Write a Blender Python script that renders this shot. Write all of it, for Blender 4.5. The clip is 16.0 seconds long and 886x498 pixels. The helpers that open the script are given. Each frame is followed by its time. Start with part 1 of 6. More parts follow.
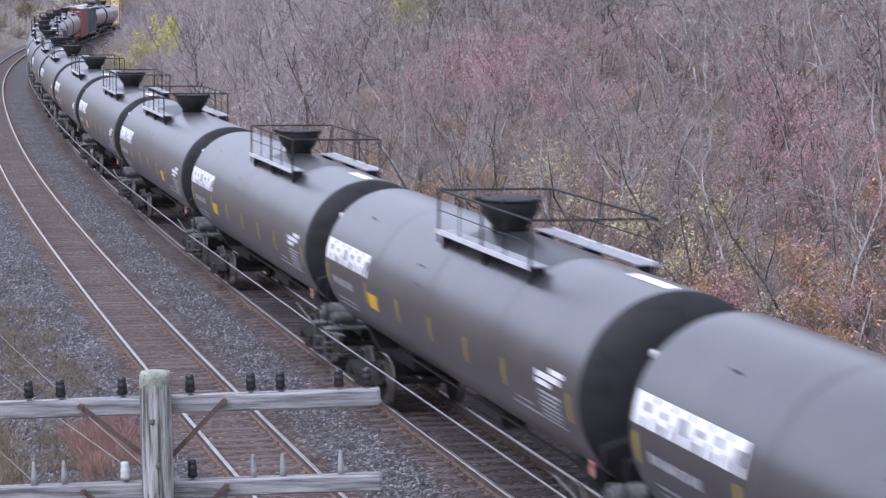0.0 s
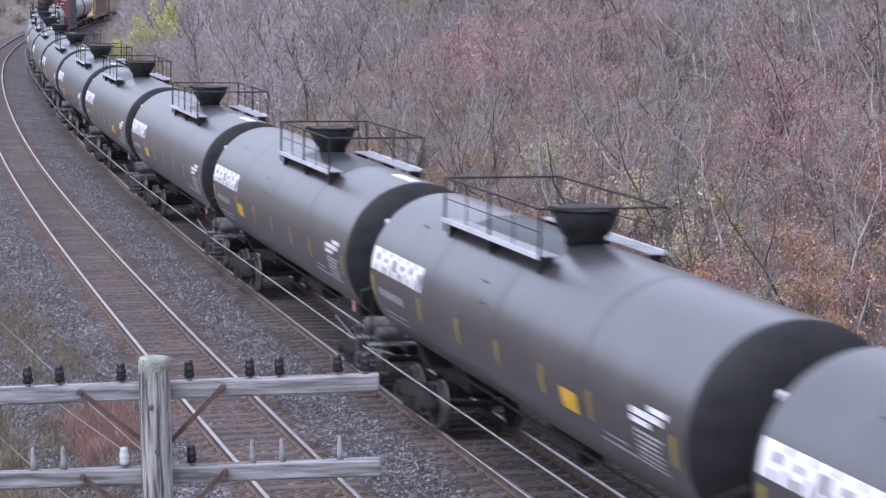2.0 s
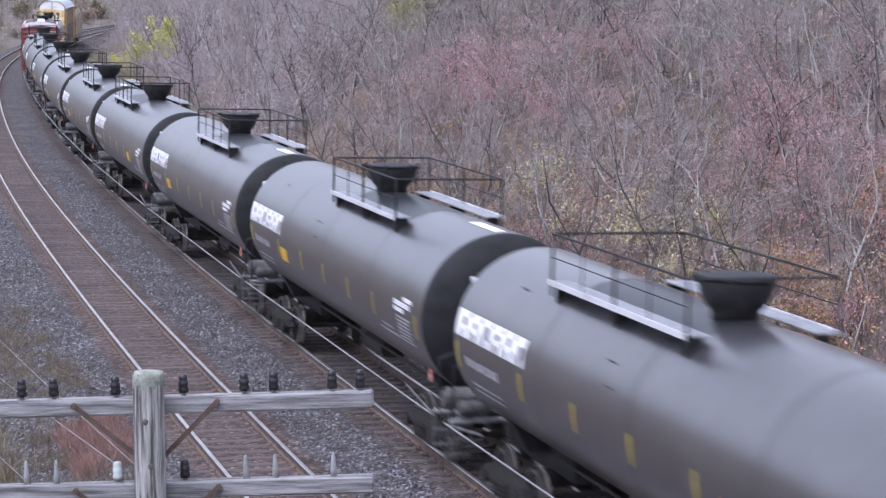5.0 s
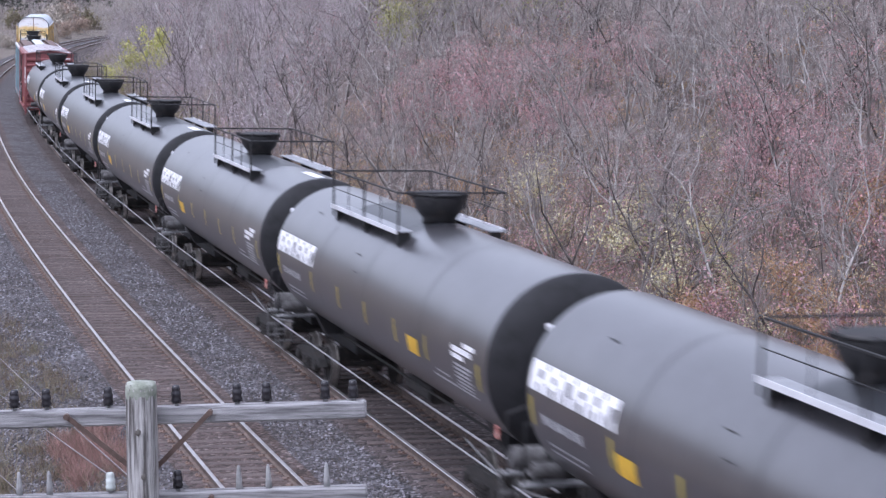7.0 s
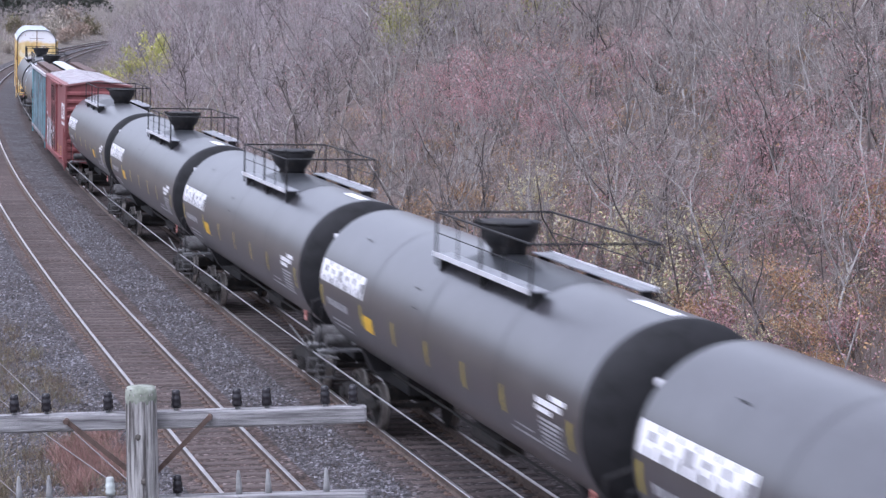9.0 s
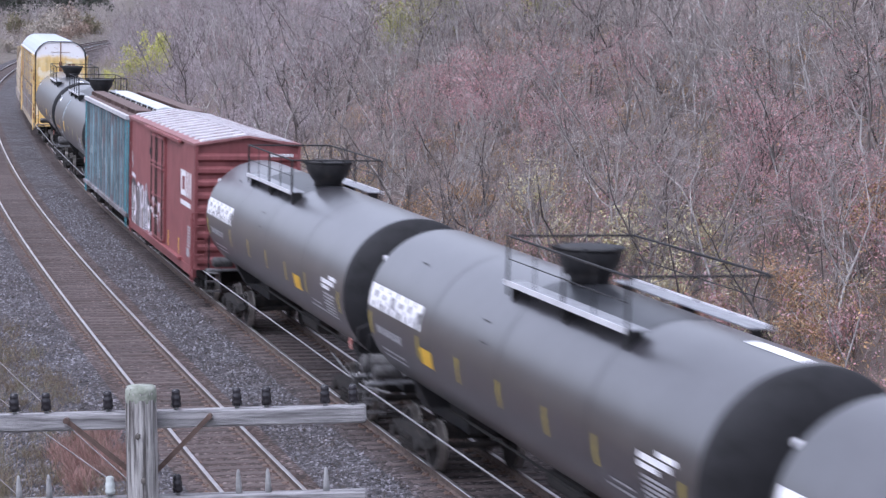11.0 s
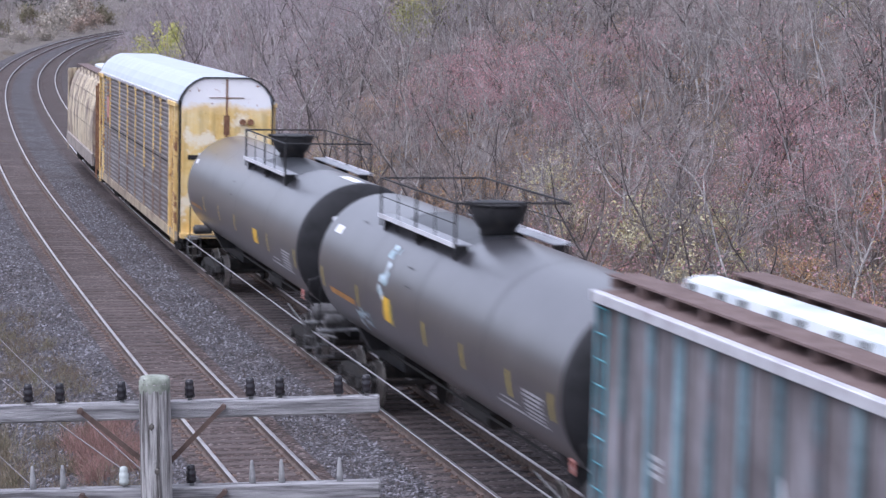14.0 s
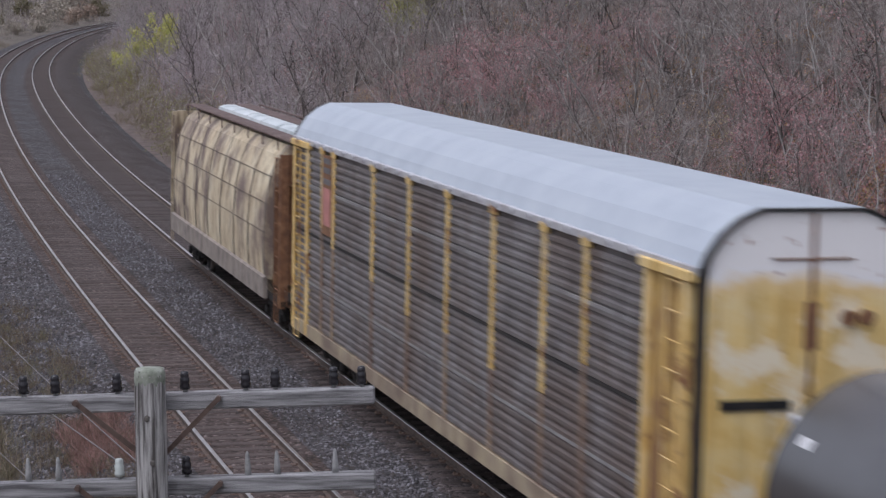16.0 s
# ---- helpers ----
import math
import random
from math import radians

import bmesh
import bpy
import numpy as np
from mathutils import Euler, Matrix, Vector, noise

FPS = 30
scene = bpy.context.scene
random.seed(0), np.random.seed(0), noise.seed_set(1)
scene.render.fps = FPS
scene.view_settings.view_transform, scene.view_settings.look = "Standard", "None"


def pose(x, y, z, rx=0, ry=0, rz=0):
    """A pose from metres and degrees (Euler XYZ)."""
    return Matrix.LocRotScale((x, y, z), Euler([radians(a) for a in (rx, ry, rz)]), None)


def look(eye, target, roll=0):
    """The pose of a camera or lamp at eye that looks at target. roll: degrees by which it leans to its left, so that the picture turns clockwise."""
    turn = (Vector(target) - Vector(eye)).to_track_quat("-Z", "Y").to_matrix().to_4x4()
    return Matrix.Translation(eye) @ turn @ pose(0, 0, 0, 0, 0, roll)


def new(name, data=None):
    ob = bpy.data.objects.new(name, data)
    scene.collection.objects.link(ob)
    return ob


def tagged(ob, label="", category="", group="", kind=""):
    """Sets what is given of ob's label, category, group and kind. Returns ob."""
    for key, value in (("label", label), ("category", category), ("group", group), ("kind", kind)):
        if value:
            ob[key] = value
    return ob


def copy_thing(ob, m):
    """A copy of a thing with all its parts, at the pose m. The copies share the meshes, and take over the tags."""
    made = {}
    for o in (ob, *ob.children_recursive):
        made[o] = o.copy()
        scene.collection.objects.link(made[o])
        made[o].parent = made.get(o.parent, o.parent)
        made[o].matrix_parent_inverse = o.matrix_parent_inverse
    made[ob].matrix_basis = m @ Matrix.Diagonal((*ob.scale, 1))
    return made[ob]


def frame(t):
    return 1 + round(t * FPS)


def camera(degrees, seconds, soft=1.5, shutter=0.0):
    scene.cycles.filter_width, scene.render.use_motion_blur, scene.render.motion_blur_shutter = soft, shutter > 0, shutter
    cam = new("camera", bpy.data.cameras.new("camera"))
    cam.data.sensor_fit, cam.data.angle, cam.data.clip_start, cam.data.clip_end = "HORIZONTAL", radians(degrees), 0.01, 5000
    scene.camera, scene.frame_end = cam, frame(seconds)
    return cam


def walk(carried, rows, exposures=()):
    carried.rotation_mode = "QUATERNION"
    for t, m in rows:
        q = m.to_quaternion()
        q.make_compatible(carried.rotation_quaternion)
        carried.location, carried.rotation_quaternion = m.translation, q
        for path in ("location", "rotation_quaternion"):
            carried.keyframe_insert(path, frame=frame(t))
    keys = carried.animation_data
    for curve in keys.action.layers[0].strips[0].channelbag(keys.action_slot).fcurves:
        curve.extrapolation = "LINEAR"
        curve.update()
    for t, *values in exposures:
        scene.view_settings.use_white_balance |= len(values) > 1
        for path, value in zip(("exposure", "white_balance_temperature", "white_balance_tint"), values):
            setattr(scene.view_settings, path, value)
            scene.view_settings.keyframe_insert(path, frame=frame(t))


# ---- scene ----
# ---------------------------------------------------------------- camera
cam = camera(21.5, 16.0, soft=1.35, shutter=0.5)
CAM_ROWS = [
    (0.0, pose(-0.001, 0, 8.970, 83.175, 0.828, 0.002)),
    (0.5, pose(-0.001, 0, 8.964, 83.119, 0.732, 0.064)),
    (1.0, pose(0.000, 0, 8.965, 83.028, 0.773, 0.137)),
    (1.5, pose(0.002, 0, 8.963, 82.970, 0.748, 0.204)),
    (2.0, pose(0.003, 0, 8.969, 82.821, 0.845, -0.013)),
    (2.5, pose(-0.005, 0, 8.958, 82.404, 0.911, 0.288)),
    (3.0, pose(0.002, 0, 8.970, 82.771, 0.790, 0.503)),
    (3.5, pose(0.001, 0, 8.962, 83.125, 0.630, 0.401)),
    (4.0, pose(-0.000, 0, 8.967, 83.217, 0.511, 0.181)),
    (6.5, pose(0.003, 0, 8.964, 83.386, 0.287, -0.206)),
    (7.0, pose(-0.001, 0, 8.966, 83.500, 0.368, -0.254)),
    (7.5, pose(0.001, 0, 8.970, 83.553, 0.365, -0.234)),
    (8.0, pose(-0.002, 0, 8.963, 83.515, 0.310, -0.311)),
    (8.5, pose(0.001, 0, 8.960, 83.592, 0.276, -0.247)),
    (9.0, pose(-0.002, 0, 8.959, 83.650, 0.270, -0.240)),
    (11.5, pose(0.001, 0, 8.961, 83.612, 0.249, -0.224)),
    (12.0, pose(-0.001, 0, 8.964, 83.534, 0.158, -0.151)),
    (12.5, pose(-0.002, 0, 8.968, 83.433, 0.222, -0.051)),
    (13.0, pose(-0.002, 0, 8.966, 83.524, 0.330, 0.092)),
    (13.5, pose(0.005, 0, 8.959, 83.532, 0.394, 0.065)),
    (14.0, pose(-0.000, 0, 8.962, 83.391, 0.328, 0.086)),
    (14.5, pose(0.000, 0, 8.959, 83.384, 0.372, 0.091)),
    (15.0, pose(-0.003, 0, 8.964, 83.343, 0.303, 0.043)),
    (15.5, pose(0.002, 0, 8.956, 83.285, 0.488, -0.003)),
    (16.0, pose(0.000, 0, 8.964, 83.165, 0.448, -0.054)),
]
walk(cam, CAM_ROWS, exposures=[(0.0, 0.79, 5550, 20), (9.0, 0.8, 5550, 20), (13.5, 0.7, 5550, 20), (14.8, 0.72, 5550, 20), (15.5, 0.31, 5700, 19), (16.0, -0.12, 5950, 16)])

# ---------------------------------------------------------------- world and light
SUN_ELEV, SUN_AZ = 66.0, -135.0
world = bpy.data.worlds.new("overcast_sky")
scene.world = world
world.use_nodes = True
wn, wl = world.node_tree.nodes, world.node_tree.links
sky = wn.new("ShaderNodeTexSky")
sky.sky_type, sky.sun_disc = "NISHITA", False
sky.sun_elevation, sky.sun_rotation = radians(SUN_ELEV), radians(SUN_AZ)
sky.air_density, sky.dust_density = 1.0, 4.0
grey = wn.new("ShaderNodeHueSaturation")
grey.inputs["Saturation"].default_value = 0.18
wl.new(sky.outputs[0], grey.inputs["Color"])
wl.new(grey.outputs[0], wn["Background"].inputs["Color"])
wn["Background"].inputs["Strength"].default_value = 0.145
sun_data = bpy.data.lights.new("sun", "SUN")
sun_data.energy, sun_data.angle, sun_data.color = 0.95, radians(70), (1.0, 0.97, 0.94)
sun = new("sun", sun_data)
sun.matrix_world = look((0, 0, 60), (-math.sin(radians(SUN_AZ)) * 40, -math.cos(radians(SUN_AZ)) * 40,
                                     60 - 40 * math.tan(radians(SUN_ELEV))))
# ---------------------------------------------------------------- the line of the tracks
# the near track's centre line: distance along it, curvature (1/m), start at x0 with a heading
KNOTS = [-400, -31, -30, 0, 60, 110, 160, 220, 300, 400, 900]
CURV = [0, 0, 0.00033, 0.00033, 0.000475, 0.00069, 0.000376, 0.000824, 0.000626, 0.001293, 0.001293]
X0, HEADING0 = 12.727, radians(-16.05)
SPACING, CANT, GRADE = 4.168, 0.0428, 0.00025
GAUGE = 1.505
_S = np.linspace(-400, 900, 2601)
_k = np.interp(_S, KNOTS, CURV)
_th = np.cumsum(_k) * 0.5
_i0 = int(np.argmin(abs(_S)))
_th = _th - _th[_i0] + HEADING0
_x = np.cumsum(np.sin(_th)) * 0.5
_y = np.cumsum(np.cos(_th)) * 0.5
_x, _y = _x - _x[_i0] + X0, _y - _y[_i0]


def line_at(s):
    """x, y, heading of the near track's centre at the distance s."""
    return np.interp(s, _S, _x), np.interp(s, _S, _y), np.interp(s, _S, _th)


def place(s, off, z=0.0):
    """World point at distance s, off metres to the right of the near track's centre."""
    x, y, th = line_at(s)
    return np.stack([x + off * np.cos(th), y - off * np.sin(th), z + GRADE * np.maximum(s, 0)], -1)


# ---------------------------------------------------------------- mesh helpers
def mesh_of(name, verts, faces, mats=(), idx=None, smooth=False):
    me = bpy.data.meshes.new(name)
    me.from_pydata([tuple(v) for v in verts], [], [tuple(f) for f in faces])
    for m in mats:
        me.materials.append(m)
    if idx is not None:
        me.polygons.foreach_set("material_index", list(idx))
    if smooth:
        me.polygons.foreach_set("use_smooth", [True] * len(me.polygons))
    me.update()
    return me


def part(name, bm, material, parent, label=""):
    """One bmesh (or ready mesh) as one mesh object under a thing."""
    if isinstance(bm, bpy.types.Mesh):
        me = bm
    else:
        me = bpy.data.meshes.new(name)
        bmesh.ops.recalc_face_normals(bm, faces=bm.faces)
        bm.to_mesh(me)
        bm.free()
    if material is not None and not me.materials:
        me.materials.append(material)
    ob = new(name, me)
    ob.parent = parent
    if label:
        ob["label"] = label
    return ob


def thing(name, label, category, group="", kind=""):
    return tagged(new(name), label, category, group, kind)


def box(bm, lo, hi, bevel=0.0):
    c = [(a + b) / 2 for a, b in zip(lo, hi)]
    d = [abs(b - a) for a, b in zip(lo, hi)]
    r = bmesh.ops.create_cube(bm, size=1.0, matrix=Matrix.Translation(c) @ Matrix.Diagonal((*d, 1)))
    if bevel:
        es = list({e for v in r["verts"] for e in v.link_edges})
        bmesh.ops.bevel(bm, geom=es, offset=bevel, segments=1, affect="EDGES")
    return bm


def rod(bm, a, b, r, n=6, r2=None):
    a, b = Vector(a), Vector(b)
    d = b - a
    m = Matrix.Translation((a + b) / 2) @ d.to_track_quat("Z", "Y").to_matrix().to_4x4()
    bmesh.ops.create_cone(bm, cap_ends=True, segments=n, radius1=r, radius2=r if r2 is None else r2, depth=d.length, matrix=m)
    return bm


def lathe(bm, prof, n=32, m=None, smooth=True):
    """Turn a profile of (radius, height) round z."""
    m = m or Matrix()
    rings = []
    for r, z in prof:
        if r < 1e-5:
            rings.append([bm.verts.new(m @ Vector((0, 0, z)))])
        else:
            rings.append([bm.verts.new(m @ Vector((r * math.cos(2 * math.pi * i / n), r * math.sin(2 * math.pi * i / n), z))) for i in range(n)])
    for a, b in zip(rings, rings[1:]):
        for i in range(n):
            j = (i + 1) % n
            q = [a[i % len(a)], a[j % len(a)], b[j % len(b)], b[i % len(b)]]
            q = list(dict.fromkeys(q))
            if len(q) > 2:
                bm.faces.new(q).smooth = smooth
    return bm


def extrude_y(bm, outline, y0, y1, smooth=False, caps=True):
    """A closed outline of (x, z) drawn out along y."""
    a = [bm.verts.new((x, y0, z)) for x, z in outline]
    b = [bm.verts.new((x, y1, z)) for x, z in outline]
    n = len(a)
    for i in range(n):
        bm.faces.new((a[i], a[(i + 1) % n], b[(i + 1) % n], b[i])).smooth = smooth
    if caps:
        bm.faces.new(a)
        bm.faces.new(b[::-1])
    return bm


# ---------------------------------------------------------------- materials
def ramp(nt, stops):
    r = nt.nodes.new("ShaderNodeValToRGB")
    e = r.color_ramp.elements
    while len(e) < len(stops):
        e.new(0.5)
    for el, (p, c) in zip(e, stops):
        el.position, el.color = p, (*c, 1)
    return r


def surface(name, base, dark=None, light=None, scale=3.0, rough=0.7, metal=0.0, bump=0.0, bump_scale=40.0,
            streak=0.0, random_tint=0.0, coords="Object", spec=0.5, stretch=(1, 1, 1), coat=0.0, spread=0.19):
    """Base colour broken by large stains and fine grain, with bump. streak: vertical run-down dirt."""
    mat = bpy.data.materials.new(name)
    mat.use_nodes = True
    nt = mat.node_tree
    bs = nt.nodes["Principled BSDF"]
    dark = dark or tuple(c * 0.6 for c in base)
    light = light or tuple(min(1, c * 1.25) for c in base)
    tc = nt.nodes.new("ShaderNodeTexCoord")
    mp = nt.nodes.new("ShaderNodeMapping")
    mp.inputs["Scale"].default_value = stretch
    nt.links.new(tc.outputs[coords], mp.inputs[0])
    n1 = nt.nodes.new("ShaderNodeTexNoise")
    n1.inputs["Scale"].default_value, n1.inputs["Detail"].default_value, n1.inputs["Roughness"].default_value = scale, 6, 0.65
    nt.links.new(mp.outputs[0], n1.inputs["Vector"])
    rp = ramp(nt, [(0.51 - spread, dark), (0.5, base), (0.51 + spread, light)])
    nt.links.new(n1.outputs["Fac"], rp.inputs[0])
    col = rp.outputs[0]
    if streak:
        m2 = nt.nodes.new("ShaderNodeMapping")
        m2.inputs["Scale"].default_value = (4, 4, 0.25)
        nt.links.new(tc.outputs[coords], m2.inputs[0])
        n2 = nt.nodes.new("ShaderNodeTexNoise")
        n2.inputs["Scale"].default_value, n2.inputs["Detail"].default_value = 1.6, 5
        nt.links.new(m2.outputs[0], n2.inputs["Vector"])
        r2 = ramp(nt, [(0.42, (1, 1, 1)), (0.66, tuple(1 - streak * (1 - c) for c in (0.45, 0.38, 0.32)))])
        nt.links.new(n2.outputs["Fac"], r2.inputs[0])
        mx = nt.nodes.new("ShaderNodeMix")
        mx.data_type, mx.blend_type = "RGBA", "MULTIPLY"
        mx.inputs["Factor"].default_value = 1.0
        nt.links.new(col, mx.inputs["A"])
        nt.links.new(r2.outputs[0], mx.inputs["B"])
        col = mx.outputs["Result"]
    if random_tint:
        oi = nt.nodes.new("ShaderNodeObjectInfo")
        mr = nt.nodes.new("ShaderNodeMapRange")
        mr.inputs["To Min"].default_value, mr.inputs["To Max"].default_value = 1 - random_tint, 1 + random_tint
        nt.links.new(oi.outputs["Random"], mr.inputs["Value"])
        hs = nt.nodes.new("ShaderNodeHueSaturation")
        nt.links.new(col, hs.inputs["Color"])
        nt.links.new(mr.outputs[0], hs.inputs["Value"])
        col = hs.outputs[0]
    nt.links.new(col, bs.inputs["Base Color"])
    bs.inputs["Roughness"].default_value, bs.inputs["Metallic"].default_value = rough, metal
    bs.inputs["Specular IOR Level"].default_value = spec
    bs.inputs["Coat Weight"].default_value, bs.inputs["Coat Roughness"].default_value, bs.inputs["Coat IOR"].default_value = coat, 0.24, 1.75
    if bump:
        n3 = nt.nodes.new("ShaderNodeTexNoise")
        n3.inputs["Scale"].default_value, n3.inputs["Detail"].default_value = bump_scale, 4
        nt.links.new(mp.outputs[0], n3.inputs["Vector"])
        bp = nt.nodes.new("ShaderNodeBump")
        bp.inputs["Strength"].default_value, bp.inputs["Distance"].default_value = bump, 0.03
        nt.links.new(n3.outputs["Fac"], bp.inputs["Height"])
        nt.links.new(bp.outputs[0], bs.inputs["Normal"])
    return mat


def stained(mat, colour, scale, lo, hi, stretch=(1, 1, 1)):
    """Lay ragged stains of a second colour over a material."""
    nt = mat.node_tree
    bs = nt.nodes["Principled BSDF"]
    src = bs.inputs["Base Color"].links[0].from_socket
    tc, mp = nt.nodes.new("ShaderNodeTexCoord"), nt.nodes.new("ShaderNodeMapping")
    mp.inputs["Scale"].default_value, mp.inputs["Location"].default_value = stretch, (3.1, 1.7, 0.6)
    nt.links.new(tc.outputs["Object"], mp.inputs[0])
    no = nt.nodes.new("ShaderNodeTexNoise")
    no.inputs["Scale"].default_value, no.inputs["Detail"].default_value, no.inputs["Roughness"].default_value = scale, 8, 0.66
    nt.links.new(mp.outputs[0], no.inputs["Vector"])
    r = ramp(nt, [(lo, (0, 0, 0)), (hi, (1, 1, 1))])
    nt.links.new(no.outputs["Fac"], r.inputs[0])
    mx = nt.nodes.new("ShaderNodeMix")
    mx.data_type = "RGBA"
    nt.links.new(r.outputs[0], mx.inputs["Factor"])
    nt.links.new(src, mx.inputs["A"])
    mx.inputs["B"].default_value = (*colour, 1)
    nt.links.new(mx.outputs["Result"], bs.inputs["Base Color"])
    return mat


def islands(name, colours, rough=0.8, spec=0.3):
    """A colour picked per loose piece of the mesh."""
    mat = bpy.data.materials.new(name)
    mat.use_nodes = True
    nt = mat.node_tree
    bs = nt.nodes["Principled BSDF"]
    g = nt.nodes.new("ShaderNodeNewGeometry")
    rp = ramp(nt, [(i / max(1, len(colours) - 1), c) for i, c in enumerate(colours)])
    nt.links.new(g.outputs["Random Per Island"], rp.inputs[0])
    nt.links.new(rp.outputs[0], bs.inputs["Base Color"])
    bs.inputs["Roughness"].default_value = rough
    bs.inputs["Specular IOR Level"].default_value = spec
    return mat


M_TANK = surface("black_tank_paint", (0.046, 0.044, 0.05), (0.037, 0.036, 0.04), (0.058, 0.056, 0.062), 0.8, 0.32, 0, 0.03, 25, streak=0.3, random_tint=0.12, spec=0.9, coat=1.0)
# tank ends in a darker black: shade between the cars put into the colour
M_HEAD_SHADE = surface("shaded_tank_end_black", (0.02, 0.02, 0.022), scale=2, rough=0.75, spec=0.25)
M_BLACK = surface("black_steel", (0.016, 0.016, 0.018), (0.01, 0.01, 0.011), (0.035, 0.03, 0.028), 4, 0.6)
M_UNDER = surface("grimy_running_gear", (0.022, 0.020, 0.019), (0.011, 0.010, 0.009), (0.053, 0.041, 0.034), 6, 0.75)
M_WHEEL = surface("worn_steel_tread", (0.35, 0.33, 0.31), scale=8, rough=0.35, metal=0.9)
M_GRATE = surface("galvanised_walkway", (0.32, 0.33, 0.35), (0.2, 0.2, 0.22), (0.46, 0.46, 0.48), 6, 0.5, 0.3)
M_GALV_EDGE = surface("bright_galvanised_edge", (0.7, 0.7, 0.73), (0.5, 0.5, 0.52), (0.8, 0.8, 0.82), 4, 0.45, 0.2)
M_PIPE = surface("dull_grey_pipe", (0.28, 0.28, 0.285), (0.16, 0.16, 0.165), (0.4, 0.4, 0.405), 5, 0.55, 0.2)
M_STEP = surface("grimy_grey_step", (0.098, 0.094, 0.094), (0.046, 0.043, 0.042), (0.156, 0.153, 0.153), 7, 0.65)
M_WHITE = surface("white_decal", (0.8, 0.8, 0.82), (0.6, 0.6, 0.62), (0.85, 0.85, 0.86), 5, 0.5)
M_HATCH_WHITE = surface("chalky_white_paint", (0.62, 0.62, 0.64), (0.4, 0.4, 0.42), (0.75, 0.75, 0.77), 5, 0.6)
M_STENCIL = surface("faded_white_stencil", (0.4, 0.4, 0.42), (0.2, 0.2, 0.21), (0.55, 0.55, 0.56), 9, 0.6)
M_YELLOW = surface("yellow_decal", (0.75, 0.46, 0.04), (0.6, 0.36, 0.04), (0.8, 0.52, 0.06), 6, 0.5)
M_STRIP = surface("dirty_yellow_reflector", (0.4, 0.32, 0.07), (0.2, 0.17, 0.07), (0.52, 0.41, 0.08), 7, 0.5)
M_RAILTOP = surface("polished_rail_head", (0.72, 0.68, 0.67), (0.58, 0.53, 0.5), (0.8, 0.77, 0.76), scale=2, rough=0.34, metal=1.0)
M_RAILSIDE = surface("rusty_rail_web", (0.115, 0.085, 0.073), (0.07, 0.052, 0.045), (0.17, 0.125, 0.105), 5, 0.85)
M_TIE = surface("weathered_tie", (0.09, 0.07, 0.065), (0.055, 0.042, 0.039), (0.13, 0.105, 0.098), 6, 0.9, 0, 0.3, 30, random_tint=0.35, stretch=(1, 6, 6))
M_POLE = surface("weathered_pole_wood", (0.36, 0.345, 0.335), (0.11, 0.1, 0.095), (0.6, 0.585, 0.57), 5, 0.9, 0, 0.9, 30, stretch=(6, 6, 0.35), spread=0.11)
M_ARM = surface("weathered_crossarm_wood", (0.29, 0.285, 0.29), (0.13, 0.125, 0.13), (0.45, 0.44, 0.45), 4, 0.9, 0, 0.6, 40, stretch=(0.4, 7, 7), spread=0.13)
M_RUSTROD = surface("rusty_brace", (0.11, 0.075, 0.062), scale=9, rough=0.9)
M_PIN = surface("grey_wooden_pin", (0.3, 0.3, 0.3), scale=12, rough=0.9)
M_DARKGLASS = surface("dark_glass_insulator", (0.02, 0.018, 0.022), scale=10, rough=0.25)
# ---------------------------------------------------------------- ground, ballast, tracks
def lumpy(x, y, f):
    """Cheap smooth unevenness, about -1 to 1."""
    return (np.sin(x * f * 1.3 + 1.7) * np.cos(y * f * 1.1 + 0.4) + 0.6 * np.sin(x * f * 2.9 + y * f * 2.3 + 2.2) +
            0.4 * np.cos(x * f * 5.1 - y * f * 4.7)) / 2.0


def ground_z(s, off):
    s, off = np.asarray(s, float), np.asarray(off, float)
    right = np.clip(off - 5.6, 0, None)
    z = -0.95 + 0.6 * np.minimum(right, 19) + 0.22 * np.clip(right - 19, 0, 60)
    left = np.clip(-off - 16, 0, None)
    # unseen rise on the left, added to keep low sky light off the cars
    z = z + np.clip((150 - s) / 50, 0, 1) * 0.5 * np.clip(-off - 20, 0, 18)
    z = z + np.clip((s - 230) / 150, 0, 1) * 0.05 * np.minimum(left, 160)
    rough = np.clip(right / 4, 0, 1) + np.clip((-off - 9) / 6, 0, 1)
    z = z + rough * (0.35 * lumpy(s, off, 0.35) + 0.12 * lumpy(s, off, 1.4))
    return np.where((off > -8.0) & (off < 3.4), z - 0.35, z)


M_SOIL = surface("leaf_littered_soil", (0.128, 0.098, 0.087), (0.069, 0.054, 0.048), (0.197, 0.157, 0.138), 1.3, 0.95, 0, 0.8, 14, coords="Object")
M_GRASSY = surface("dry_grass_soil", (0.12, 0.1, 0.082), (0.065, 0.056, 0.042), (0.19, 0.16, 0.135), 0.8, 0.95, 0, 0.8, 14)


def sheet(name, s_list, off_list, zf, mats, pick=None):
    s, o = np.meshgrid(s_list, off_list, indexing="ij")
    p = place(s.ravel(), o.ravel(), 0.0)
    p[:, 2] += zf(s.ravel(), o.ravel())
    n = len(off_list)
    faces, idx = [], []
    for i in range(len(s_list) - 1):
        for j in range(n - 1):
            faces.append((i * n + j, i * n + j + 1, (i + 1) * n + j + 1, (i + 1) * n + j))
            idx.append(pick(s_list[i], off_list[j]) if pick else 0)
    return new(name, mesh_of(name, p, faces, mats, idx, smooth=True))


